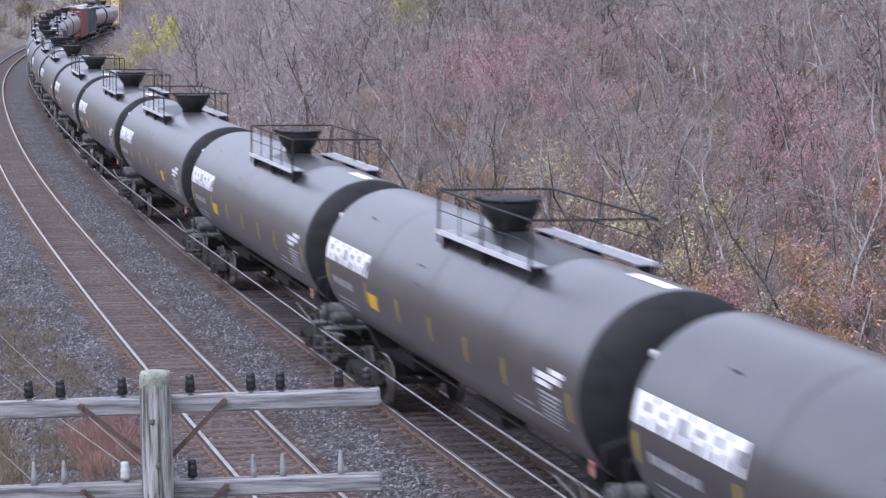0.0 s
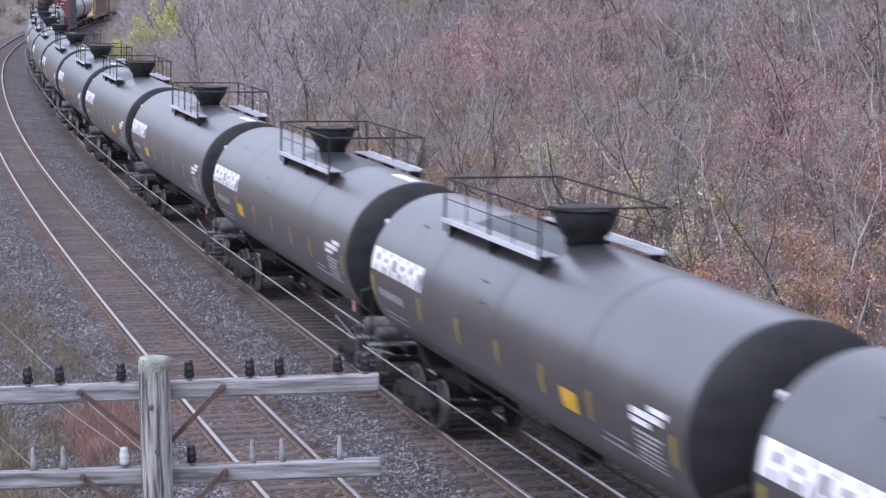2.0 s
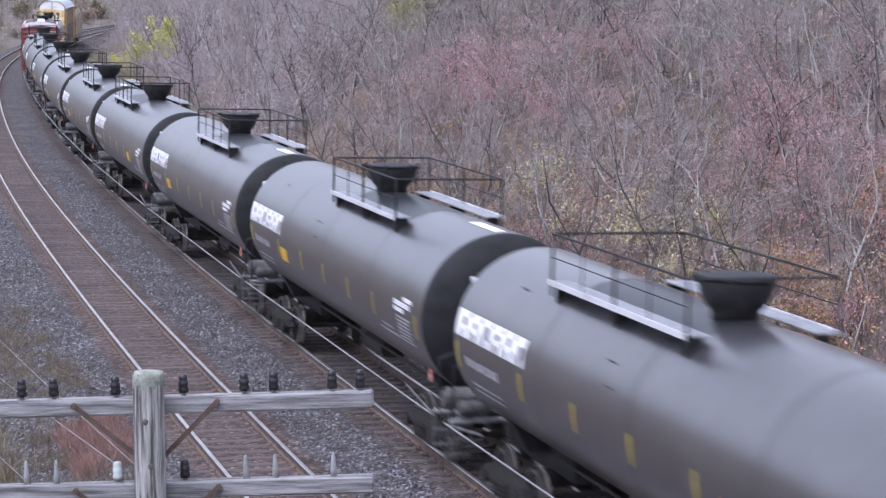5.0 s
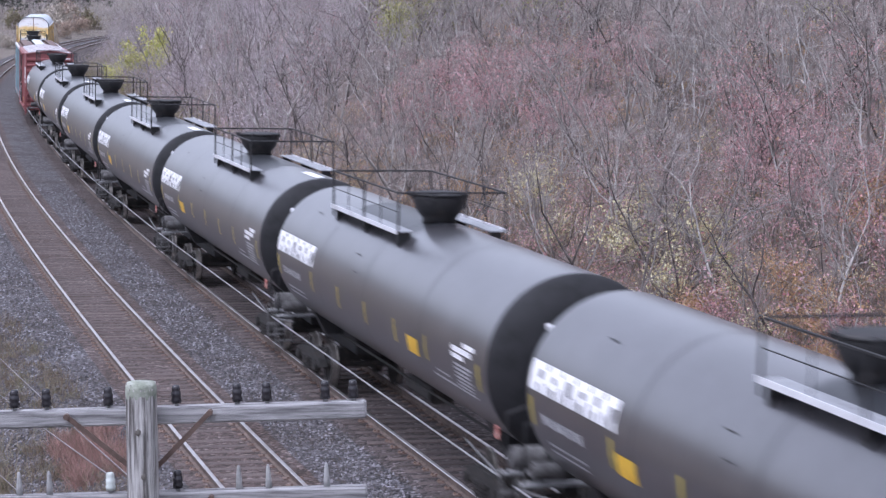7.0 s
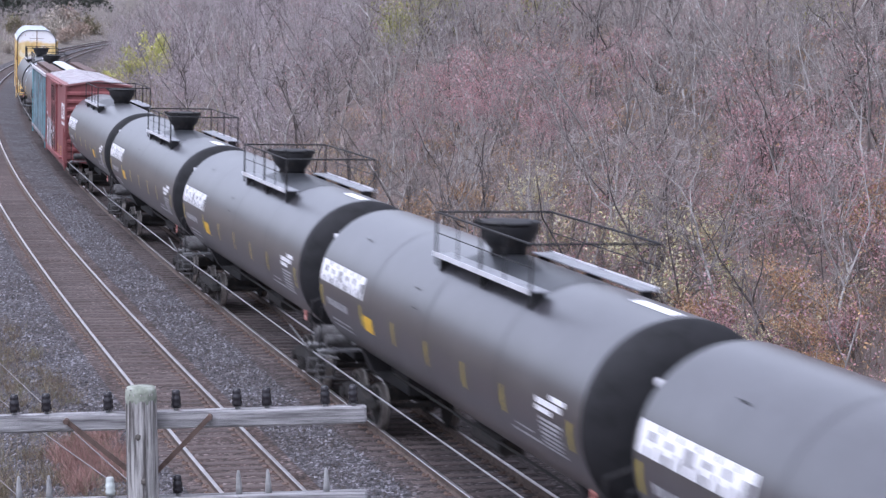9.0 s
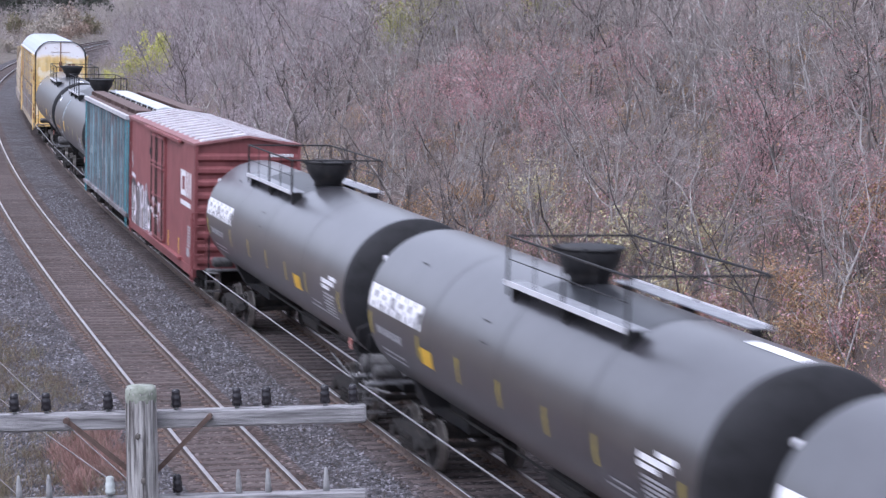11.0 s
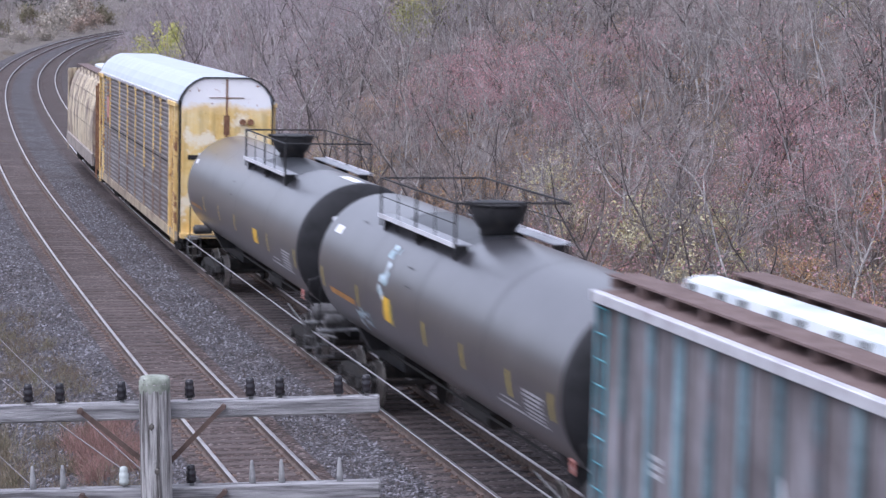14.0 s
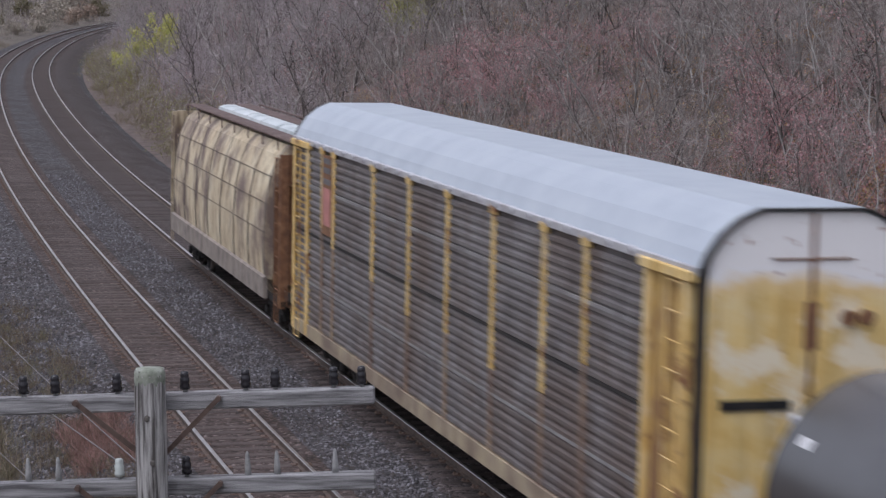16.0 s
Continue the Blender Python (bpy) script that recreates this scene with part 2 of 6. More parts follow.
s_lines = np.concatenate([np.arange(-400, 10, 20), np.arange(10, 140, 1.5), np.arange(140, 460, 5), np.arange(460, 901, 40)])
off_lines = np.concatenate([[-1500, -800, -400, -240, -170], np.arange(-120, -24, 6), np.arange(-24, -8, 1.0), [-8.0, -7.4, -3, 2.8, 3.4],
                            np.arange(4, 34, 1.0), np.arange(34, 90, 5), [110, 160, 240, 400]])
ground = tagged(sheet("ground", s_lines, off_lines, ground_z, [M_SOIL, M_GRASSY],
                      lambda s, o: 1 if o < -8 else 0),
                "uneven ground with dead leaves and dry grass, rising as a bank beside the tracks", "ground", kind="structure")


def ballast_material(name, stops, size):
    mat = bpy.data.materials.new(name)
    mat.use_nodes = True
    nt = mat.node_tree
    bs = nt.nodes["Principled BSDF"]
    tc = nt.nodes.new("ShaderNodeTexCoord")
    vo = nt.nodes.new("ShaderNodeTexVoronoi")
    vo.inputs["Scale"].default_value = size
    nt.links.new(tc.outputs["Object"], vo.inputs["Vector"])
    rp = ramp(nt, stops)
    sep = nt.nodes.new("ShaderNodeSeparateColor")
    nt.links.new(vo.outputs["Color"], sep.inputs[0])
    nt.links.new(sep.outputs[0], rp.inputs[0])
    no = nt.nodes.new("ShaderNodeTexNoise")
    no.inputs["Scale"].default_value, no.inputs["Detail"].default_value = 0.5, 5
    nt.links.new(tc.outputs["Object"], no.inputs["Vector"])
    r2 = ramp(nt, [(0.35, (0.62, 0.54, 0.5)), (0.65, (1.05, 1.03, 1.06))])
    nt.links.new(no.outputs["Fac"], r2.inputs[0])
    mx = nt.nodes.new("ShaderNodeMix")
    mx.data_type, mx.blend_type = "RGBA", "MULTIPLY"
    mx.inputs["Factor"].default_value = 1.0
    nt.links.new(rp.outputs[0], mx.inputs["A"])
    nt.links.new(r2.outputs[0], mx.inputs["B"])
    nt.links.new(mx.outputs["Result"], bs.inputs["Base Color"])
    bs.inputs["Roughness"].default_value = 0.9
    bp = nt.nodes.new("ShaderNodeBump")
    bp.inputs["Strength"].default_value, bp.inputs["Distance"].default_value = 1.0, 0.05
    bp.invert = True
    nt.links.new(vo.outputs["Distance"], bp.inputs["Height"])
    nt.links.new(bp.outputs[0], bs.inputs["Normal"])
    return mat


M_BALLAST = ballast_material("crushed_stone_ballast", [(0.0, (0.023, 0.021, 0.022)), (0.45, (0.050, 0.048, 0.050)), (0.8, (0.104, 0.100, 0.107)), (1.0, (0.278, 0.270, 0.291))], 13.0)
M_CRIB = ballast_material("rusty_brown_ballast", [(0.0, (0.03, 0.022, 0.019)), (0.5, (0.076, 0.055, 0.049)), (0.85, (0.115, 0.087, 0.079)), (1.0, (0.24, 0.2, 0.19))], 13.0)
# near track's brown stones, coloured darker for the shade under the train
M_BALLAST_SHADE = ballast_material("train_shaded_ballast", [(0.0, (0.025, 0.02, 0.019)), (0.5, (0.06, 0.049, 0.046)), (0.85, (0.1, 0.083, 0.08)), (1.0, (0.2, 0.175, 0.175))], 13.0)
BED = [(-8.6, -1.05), (-7.9, -0.75), (-6.7, -0.24), (-5.75, -0.125), (-5.4, -0.128), (-5.0, -0.152), (-3.35, -0.204), (-2.95, -0.195), (-2.6, -0.185), (-2.0, -0.23),
       (-1.5, -0.175), (-1.25, -0.152), (1.25, -0.224), (1.45, -0.24), (2.2, -0.3), (3.3, -0.75), (4.0, -1.0)]
bed_off = [o for o, _ in BED]


def bed_z(s, o):
    return np.interp(o, bed_off, [z for _, z in BED]) + 0.015 * lumpy(s, o * 3, 2.0)


bed = tagged(sheet("ballast_bed", np.concatenate([np.arange(-60, 200, 1.0), np.arange(200, 600, 3.0)]), bed_off, bed_z, [M_BALLAST, M_CRIB, M_BALLAST_SHADE],
                   lambda s, o: 2 if -1.51 < o < 3 else 1 if -5.41 < o < -3.0 else 0),
             "grey crushed stone ballast under two tracks, rusty brown between the rails", "ballast", kind="structure")

RAIL = [(-0.027, 0.0), (0.027, 0.0), (0.04, -0.014), (0.04, -0.04), (0.01, -0.05), (0.01, -0.14), (0.07, -0.155), (0.07, -0.172), (-0.07, -0.172),
        (-0.07, -0.155), (-0.01, -0.14), (-0.01, -0.05), (-0.04, -0.04), (-0.04, -0.014)]


def build_rail(off, dz):
    ss = np.concatenate([np.arange(-80, 300, 2.0), np.arange(300, 640, 3.0)])
    n = len(RAIL)
    verts = np.concatenate([place(ss, off + x, z + dz)[:, None, :] for x, z in RAIL], 1).reshape(-1, 3)
    faces, idx = [], []
    for i in range(len(ss) - 1):
        for j in range(n):
            faces.append((i * n + j, (i + 1) * n + j, (i + 1) * n + (j + 1) % n, i * n + (j + 1) % n))
            idx.append(0 if j in (0, 1, n - 1) else 1)
    return tagged(new("rail", mesh_of("rail", verts, faces, [M_RAILTOP, M_RAILSIDE], idx)),
                  "long steel rail with polished head and rusty web", "rail", "rails of the two tracks", "structure")


for centre in (-SPACING, 0.0):
    build_rail(centre - GAUGE / 2, CANT / 2)
    build_rail(centre + GAUGE / 2, -CANT / 2)


def tie_mesh():
    bm = bmesh.new()
    box(bm, (-1.3, -0.115, -0.12), (1.3, 0.115, 0.0), 0.012)
    me = bpy.data.meshes.new("tie")
    bm.to_mesh(me)
    bm.free()
    me.materials.append(M_TIE)
    return me


def track_pose(s, off, z, lean=True):
    p = place(s, off, z)
    th = float(line_at(s)[2])
    return pose(*map(float, p), 0, math.degrees(math.atan2(CANT, GAUGE)) if lean else 0, -math.degrees(th))
# ---------------------------------------------------------------- the line pole in front
POLE_X, POLE_Y, POLE_TOP, TILT = -2.02, 15.8, 6.25, 1.3


def line_pole():
    pole = thing("line_pole", "weathered grey wooden line pole with two crossarms", "utility pole")
    rnd = random.Random(2)
    bm = bmesh.new()
    n, rings = 18, []
    zs = list(np.linspace(-1.3, POLE_TOP - 0.03, 40)) + [POLE_TOP]
    cracks = [(rnd.uniform(0, 6.28), rnd.uniform(0.05, 0.12)) for _ in range(9)]
    for i, z in enumerate(zs):
        r = 0.107 + 0.012 * (POLE_TOP - z) / 6
        ring = []
        for j in range(n * 2):
            a = j * math.pi / n
            rr = r
            for c, wd in cracks:
                dd = abs((a - c + 0.05 * math.sin(z * 3 + c) + math.pi) % (2 * math.pi) - math.pi)
                rr -= 0.012 * max(0, 1 - dd / wd) * (0.6 + 0.4 * math.sin(z * 1.3 + c * 5))
            if i == len(zs) - 1:
                rr *= 0.95
            ring.append(bm.verts.new((POLE_X + rr * math.cos(a), POLE_Y + rr * math.sin(a), z + (0.012 * math.sin(a * 2 + 1) if i == len(zs) - 1 else 0))))
        rings.append(ring)
    m = n * 2
    for a, b in zip(rings, rings[1:]):
        for j in range(m):
            bm.faces.new((a[j], a[(j + 1) % m], b[(j + 1) % m], b[j]))
    bm.faces.new(rings[-1])
    post = part("post", bm, M_POLE, pole)
    bm = bmesh.new()
    for z, a in ((5.93, 4.6), (5.62, 4.9), (5.1, 4.5), (4.4, 4.8)):
        c = Vector((POLE_X + 0.108 * math.cos(a), POLE_Y + 0.108 * math.sin(a), z))
        bmesh.ops.create_icosphere(bm, subdivisions=1, radius=0.022, matrix=Matrix.Translation(c) @ Matrix.Diagonal((1, 0.5, 1.2, 1)))
    part("knot", bm, surface("dark_knot_wood", (0.1, 0.09, 0.08)), post)["kind"] = "stuff"
    # a mossy cap
    bm = bmesh.new()
    lathe(bm, [(0.105, POLE_TOP - 0.1), (0.109, POLE_TOP - 0.06), (0.106, POLE_TOP - 0.01), (0.095, POLE_TOP + 0.012), (0.0, POLE_TOP + 0.018)], 24, Matrix.Translation((POLE_X, POLE_Y, 0)))
    part("cap", bm, surface("mossy_grey_wood", (0.27, 0.29, 0.24), (0.16, 0.18, 0.14), (0.38, 0.4, 0.36), 14, 0.95, 0, 0.4, 40), post, "green-grey mossy pole top")
    ya = POLE_Y + 0.17
    arms = []
    for zc in (6.0, 5.4):
        m = Matrix.Translation((POLE_X, ya, zc)) @ pose(0, 0, 0, 0, -TILT, 0)
        bm = bmesh.new()
        box(bm, (-1.54, -0.055, -0.06), (1.54, 0.055, 0.06), 0.012)
        bmesh.ops.transform(bm, matrix=m, verts=bm.verts)
        arms.append((part("crossarm", bm, M_ARM, pole), m))

    def insulator(arm, m, x, mat, label):
        bm = bmesh.new()
        lathe(bm, [(0.0, 0.06), (0.016, 0.06), (0.014, 0.11), (0.0, 0.11)], 8, m @ Matrix.Translation((x, 0, 0)))
        pin = part("pin", bm, M_PIN, arm)
        bm = bmesh.new()
        lathe(bm, [(0.0, 0.1), (0.034, 0.09), (0.037, 0.115), (0.031, 0.128), (0.034, 0.14), (0.034, 0.165), (0.028, 0.172), (0.03, 0.185), (0.027, 0.208), (0.018, 0.214), (0.0, 0.215)], 14,
              m @ Matrix.Translation((x, 0, -0.01)))
        part("insulator", bm, mat, arm, label)

    arm, m = arms[0]
    for x in (-1.3, -0.898, -0.677, -0.248, 0.224, 0.646, 0.851, 1.257, 1.451):
        insulator(arm, m, x, M_DARKGLASS, "dark glass insulator")
    arm, m = arms[1]
    insulator(arm, m, 0.224, M_DARKGLASS, "dark glass insulator")
    insulator(arm, m, -0.245, surface("clear_glass_insulator", (0.5, 0.54, 0.52), scale=6, rough=0.1), "pale glass insulator")
    for x in (-0.88, -0.67, 0.65, 0.855, 1.26):
        bm = bmesh.new()
        lathe(bm, [(0.0, 0.05), (0.024, 0.05), (0.021, 0.12), (0.014, 0.2), (0.008, 0.225), (0.0, 0.228)], 9, m @ Matrix.Translation((x, 0, 0)))
        part("bare_pin", bm, M_PIN, arm)
    for zc, zl in ((6.02, 5.62), (5.42, 5.02)):
        for sx, x in ((-1, -0.53), (1, 0.46)):
            bm = bmesh.new()
            a, b = Vector((POLE_X + x, POLE_Y + 0.09, zc + 0.012 * sx)), Vector((POLE_X + sx * 0.06, POLE_Y + 0.1, zl))
            q = (b - a).to_track_quat("Z", "Y").to_matrix().to_4x4()
            bmesh.ops.create_cube(bm, size=1, matrix=Matrix.Translation((a + b) / 2) @ q @ Matrix.Diagonal((0.012, 0.034, (b - a).length, 1)))
            rod(bm, a + Vector((0, -0.03, 0)), a + Vector((0, 0.03, 0)), 0.02, 8)
            part("brace", bm, M_RUSTROD, pole)
    return pole


line_pole()
# ---------------------------------------------------------------- thicket on the bank


def bark(name, colours):
    """A colour for each tree, by its mesh and its object, broken along the stem by lichen and stains."""
    mat = islands(name, colours, 0.9, 0.2)
    nt = mat.node_tree
    rp, g = nt.nodes["Color Ramp"], nt.nodes["Geometry"]
    oi, tc, no = nt.nodes.new("ShaderNodeObjectInfo"), nt.nodes.new("ShaderNodeTexCoord"), nt.nodes.new("ShaderNodeTexNoise")
    no.inputs["Scale"].default_value, no.inputs["Detail"].default_value = 2.2, 5
    nt.links.new(tc.outputs["Object"], no.inputs["Vector"])
    add, mix, frac = [nt.nodes.new("ShaderNodeMath") for _ in range(3)]
    frac.operation, mix.operation = "FRACT", "MULTIPLY_ADD"
    nt.links.new(g.outputs["Random Per Island"], add.inputs[0])
    nt.links.new(oi.outputs["Random"], add.inputs[1])
    nt.links.new(no.outputs["Fac"], mix.inputs[0])
    mix.inputs[1].default_value = 0.5
    nt.links.new(add.outputs[0], mix.inputs[2])
    nt.links.new(mix.outputs[0], frac.inputs[0])
    nt.links.new(frac.outputs[0], rp.inputs[0])
    return mat


M_BARK = bark("grey_bark", [(0.180, 0.161, 0.151), (0.324, 0.304, 0.290), (0.234, 0.212, 0.201), (0.451, 0.428, 0.406), (0.135, 0.117, 0.111), (0.068, 0.059, 0.055), (0.180, 0.161, 0.151)])
M_TWIG = islands("purple_grey_twigs", [(0.274, 0.240, 0.233), (0.383, 0.343, 0.330), (0.219, 0.182, 0.170), (0.419, 0.395, 0.370), (0.302, 0.240, 0.222)], 0.9, 0.2)
M_REDLEAF = islands("dull_red_leaves", [(0.43, 0.24, 0.25), (0.5, 0.33, 0.35), (0.38, 0.23, 0.235), (0.46, 0.29, 0.28), (0.46, 0.2, 0.21)], 0.8, 0.2)
M_FARTWIG = islands("lilac_grey_brush", [(0.36, 0.31, 0.33), (0.46, 0.41, 0.43), (0.29, 0.25, 0.26), (0.42, 0.36, 0.36)], 0.9, 0.2)
M_BROWNTWIG = islands("brown_undergrowth_stems", [(0.204, 0.153, 0.123), (0.281, 0.221, 0.178), (0.145, 0.111, 0.089), (0.238, 0.204, 0.136)], 0.9, 0.2)
M_CONIFER = islands("dark_evergreen_needles", [(0.05, 0.065, 0.05), (0.08, 0.09, 0.07), (0.06, 0.06, 0.055)], 0.9, 0.2)
M_WEED = islands("brown_dead_weeds", [(0.14, 0.1, 0.075), (0.2, 0.15, 0.11), (0.1, 0.08, 0.06), (0.26, 0.21, 0.15), (0.15, 0.14, 0.075)], 0.9, 0.2)
M_PINKGRASS = islands("reddish_grass", [(0.3, 0.165, 0.145), (0.37, 0.23, 0.205), (0.23, 0.135, 0.115), (0.2, 0.15, 0.12), (0.34, 0.2, 0.18)], 0.9, 0.2)
M_YELLEAF = islands("yellow_green_leaves", [(0.520, 0.520, 0.130), (0.650, 0.611, 0.195), (0.390, 0.442, 0.143), (0.650, 0.559, 0.260)], 0.8, 0.2)
M_BROWNLEAF = islands("brown_orange_leaves", [(0.391, 0.241, 0.127), (0.483, 0.310, 0.161), (0.299, 0.196, 0.127), (0.506, 0.380, 0.218), (0.391, 0.172, 0.115)], 0.85, 0.2)
M_OLIVELEAF = islands("olive_leaves", [(0.26, 0.26, 0.1), (0.36, 0.35, 0.13), (0.2, 0.21, 0.09), (0.4, 0.35, 0.17)], 0.8, 0.2)
M_PALELEAF = islands("pale_cream_leaves", [(0.562, 0.524, 0.319), (0.655, 0.617, 0.421), (0.486, 0.439, 0.205), (0.562, 0.468, 0.319)], 0.8, 0.2)
M_PALEBRUSH = islands("pale_dry_brush", [(0.42, 0.38, 0.31), (0.3, 0.26, 0.23), (0.52, 0.47, 0.39), (0.24, 0.21, 0.19)], 0.9, 0.2)
M_OLIVE = islands("olive_weeds", [(0.16, 0.155, 0.085), (0.2, 0.18, 0.11), (0.23, 0.19, 0.14), (0.13, 0.12, 0.08)], 0.9, 0.2)
M_DRYRED = islands("faded_rust_leaves", [(0.33, 0.25, 0.2), (0.4, 0.31, 0.25), (0.26, 0.2, 0.17)], 0.9, 0.2)
M_STRAW = islands("dry_straw", [(0.246, 0.205, 0.148), (0.172, 0.139, 0.102), (0.312, 0.271, 0.205), (0.180, 0.135, 0.102)], 0.9, 0.2)


class Sprig:
    """Gathers tapering three-sided stems and small leaves as quads."""

    def __init__(self, seed):
        self.r = np.random.RandomState(seed)
        self.v, self.f, self.m = [], [], []

    def tube(self, pts, r0, r1, mat):
        n = len(pts)
        d = pts[-1] - pts[0]
        d = d / (np.linalg.norm(d) + 1e-9)
        u = np.cross(d, (0.3, 0.5, 0.8))
        u = u / (np.linalg.norm(u) + 1e-9)
        w = np.cross(d, u)
        ring = [u * math.cos(k) + w * math.sin(k) for k in (0, 2.094, 4.189)]
        k = len(self.v)
        for i in range(n):
            rr = r0 + (r1 - r0) * i / (n - 1)
            self.v += [pts[i] + e * rr for e in ring]
        for i in range(n - 1):
            for j in range(3):
                q = (j + 1) % 3
                self.f.append((k + i * 3 + j, k + i * 3 + q, k + i * 3 + 3 + q, k + i * 3 + 3 + j))
                self.m.append(mat)
        return k

    def join(self, parent, ring, child):
        """Grow a stem's foot into the ring of the stem that bears it."""
        k = parent + ring * 3
        self.f.append((k, k + 1, child + 1, child))
        self.m.append(0)

    def stem(self, p, d, length, segs, bend, up=0.0):
        pts = [p]
        d = d / np.linalg.norm(d)
        for _ in range(segs):
            d = d + self.r.normal(0, bend, 3) + np.array((0, 0, up))
            d = d / np.linalg.norm(d)
            pts.append(pts[-1] + d * length / segs)
        return pts, d

    def leaf(self, p, size, mat):
        a = self.r.normal(0, 1, 3)
        a = a / np.linalg.norm(a)
        b = np.cross(a, self.r.normal(0, 1, 3))
        b = b / (np.linalg.norm(b) + 1e-9)
        s = size * self.r.uniform(0.6, 1.4)
        self.quad(p - a * s, p - b * s * 0.5, p + a * s, p + b * s * 0.5, mat)

    def quad(self, a, b, c, d, mat):
        k = len(self.v)
        self.v += [a, b, c, d]
        self.f.append((k, k + 1, k + 2, k + 3))
        self.m.append(mat)

    def arrays(self):
        return np.array(self.v, float), np.array(self.f, int), np.array(self.m, int)


def along(pts, t):
    x = t * (len(pts) - 1)
    i = min(int(x), len(pts) - 2)
    return pts[i] + (pts[i + 1] - pts[i]) * (x - i), pts[i + 1] - pts[i]


def sapling(seed, height, branches=15, twigs=5, fine=1, leaves=0, leaf=0.05):
    """A thin trunk that forks into rising leaders, with kinked branches and twigs all grown together."""
    g = Sprig(seed)
    r = g.r
    lean = np.array((r.normal(0, 0.22), r.normal(0, 0.22), 1.0))
    n = 9
    trunk, _ = g.stem(np.zeros(3), lean, height, n, 0.14, 0.03)
    r0 = 0.0095 * height + 0.006
    limbs = [(trunk, g.tube(trunk, r0, 0.006, 0), r0, 2)]
    for _ in range(r.randint(1, 4)):
        i = r.randint(2, 6)
        az = r.uniform(0, 6.28)
        side, _ = g.stem(trunk[i], np.array((math.cos(az) * 0.95, math.sin(az) * 0.95, 1.0)), height * (1.02 - i / n) * r.uniform(0.7, 1.05), 6, 0.2, 0.04)
        rr = r0 * (1 - 0.8 * i / n) * 0.8
        k = g.tube(side, rr, 0.005, 0)
        g.join(limbs[0][1], i, k)
        limbs.append((side, k, rr, 1))
    for b in range(branches):
        base, bk, br, first = limbs[b % len(limbs)]
        i = r.randint(first, len(base) - 1)
        t = i / (len(base) - 1)
        az = r.uniform(0, 6.28)
        d = np.array((math.cos(az), math.sin(az), r.uniform(0.0, 1.0)))
        ln = height * r.uniform(0.14, 0.36) * (1.2 - 0.7 * t)
        bough, _ = g.stem(base[i], d, ln, 4, 0.28, 0.08)
        k = g.tube(bough, max(0.006, br * (1 - t) * 0.55), 0.0045, 0)
        g.join(bk, i, k)
        for _ in range(twigs):
            p, d = along(bough, r.uniform(0.2, 1.0))
            tw, _ = g.stem(p, d / np.linalg.norm(d) + r.normal(0, 0.65, 3) + (0, 0, 0.1), ln * r.uniform(0.3, 0.75), 2, 0.22, 0.1)
            g.tube(tw, 0.0055, 0.0035, 1)
            for _ in range(fine):
                p, d = along(tw, r.uniform(0.2, 0.9))
                f, _ = g.stem(p, d / np.linalg.norm(d) + r.normal(0, 0.6, 3), ln * r.uniform(0.2, 0.45), 1, 0.2)
                g.tube(f, 0.0045, 0.003, 1)
            for _ in range(leaves):
                p, d = along(tw, r.uniform(0.2, 1.0))
                g.leaf(p + r.normal(0, 0.09, 3), leaf, 2)
    return g.arrays()


def shrub(seed, height, stems=22, leaves=3, leaf=0.05, spread=0.6):
    g = Sprig(seed)
    r = g.r
    for _ in range(stems):
        p = np.array((r.normal(0, spread * 0.5), r.normal(0, spread * 0.5), -0.05))
        st, _ = g.stem(p, np.array((r.normal(0, 0.4), r.normal(0, 0.4), 1.0)), height * r.uniform(0.5, 1.1), 3, 0.22, 0.0)
        g.tube(st, 0.008, 0.004, 0)
        for _ in range(3):
            p, d = along(st, r.uniform(0.3, 1.0))
            tw, _ = g.stem(p, d / np.linalg.norm(d) + r.normal(0, 0.6, 3), height * r.uniform(0.15, 0.35), 1, 0.2)
            g.tube(tw, 0.005, 0.003, 1)
            for _ in range(leaves):
                g.leaf(tw[-1] + r.normal(0, 0.09, 3), leaf, 2)
    return g.arrays()


def tuft(seed, height, blades=40):
    g = Sprig(seed)
    r = g.r
    for _ in range(blades):
        p = np.array((r.normal(0, 0.16), r.normal(0, 0.16), -0.02))
        st, _ = g.stem(p, np.array((r.normal(0, 0.35), r.normal(0, 0.35), 1.0)), height * r.uniform(0.4, 1.1), 2, 0.2, -0.15)
        for a, b in zip(st, st[1:]):
            w = np.array((r.normal(), r.normal(), 0.0))
            w = w / (np.linalg.norm(w) + 1e-9) * 0.007
            g.quad(a - w, a + w, b + w * 0.5, b - w * 0.5, 0)
    return g.arrays()


def quads_mesh(name, v, f, m, mats, only=None):
    if only is not None:
        f = f[m == only]
        used, inv = np.unique(f.ravel(), return_inverse=True)
        v, f, m = v[used], inv.reshape(-1, 4), np.zeros(len(f))
    me = bpy.data.meshes.new(name)
    n = len(f)
    me.vertices.add(len(v))
    me.vertices.foreach_set("co", np.ascontiguousarray(v.reshape(-1), dtype=np.float32))
    me.loops.add(n * 4)
    me.loops.foreach_set("vertex_index", np.ascontiguousarray(f.reshape(-1), dtype=np.int32))
    me.polygons.add(n)
    me.polygons.foreach_set("loop_start", np.arange(0, n * 4, 4, dtype=np.int32))
    me.polygons.foreach_set("material_index", np.ascontiguousarray(m, dtype=np.int32))
    for q in mats:
        me.materials.append(q)
    me.update(calc_edges=True)
    return me


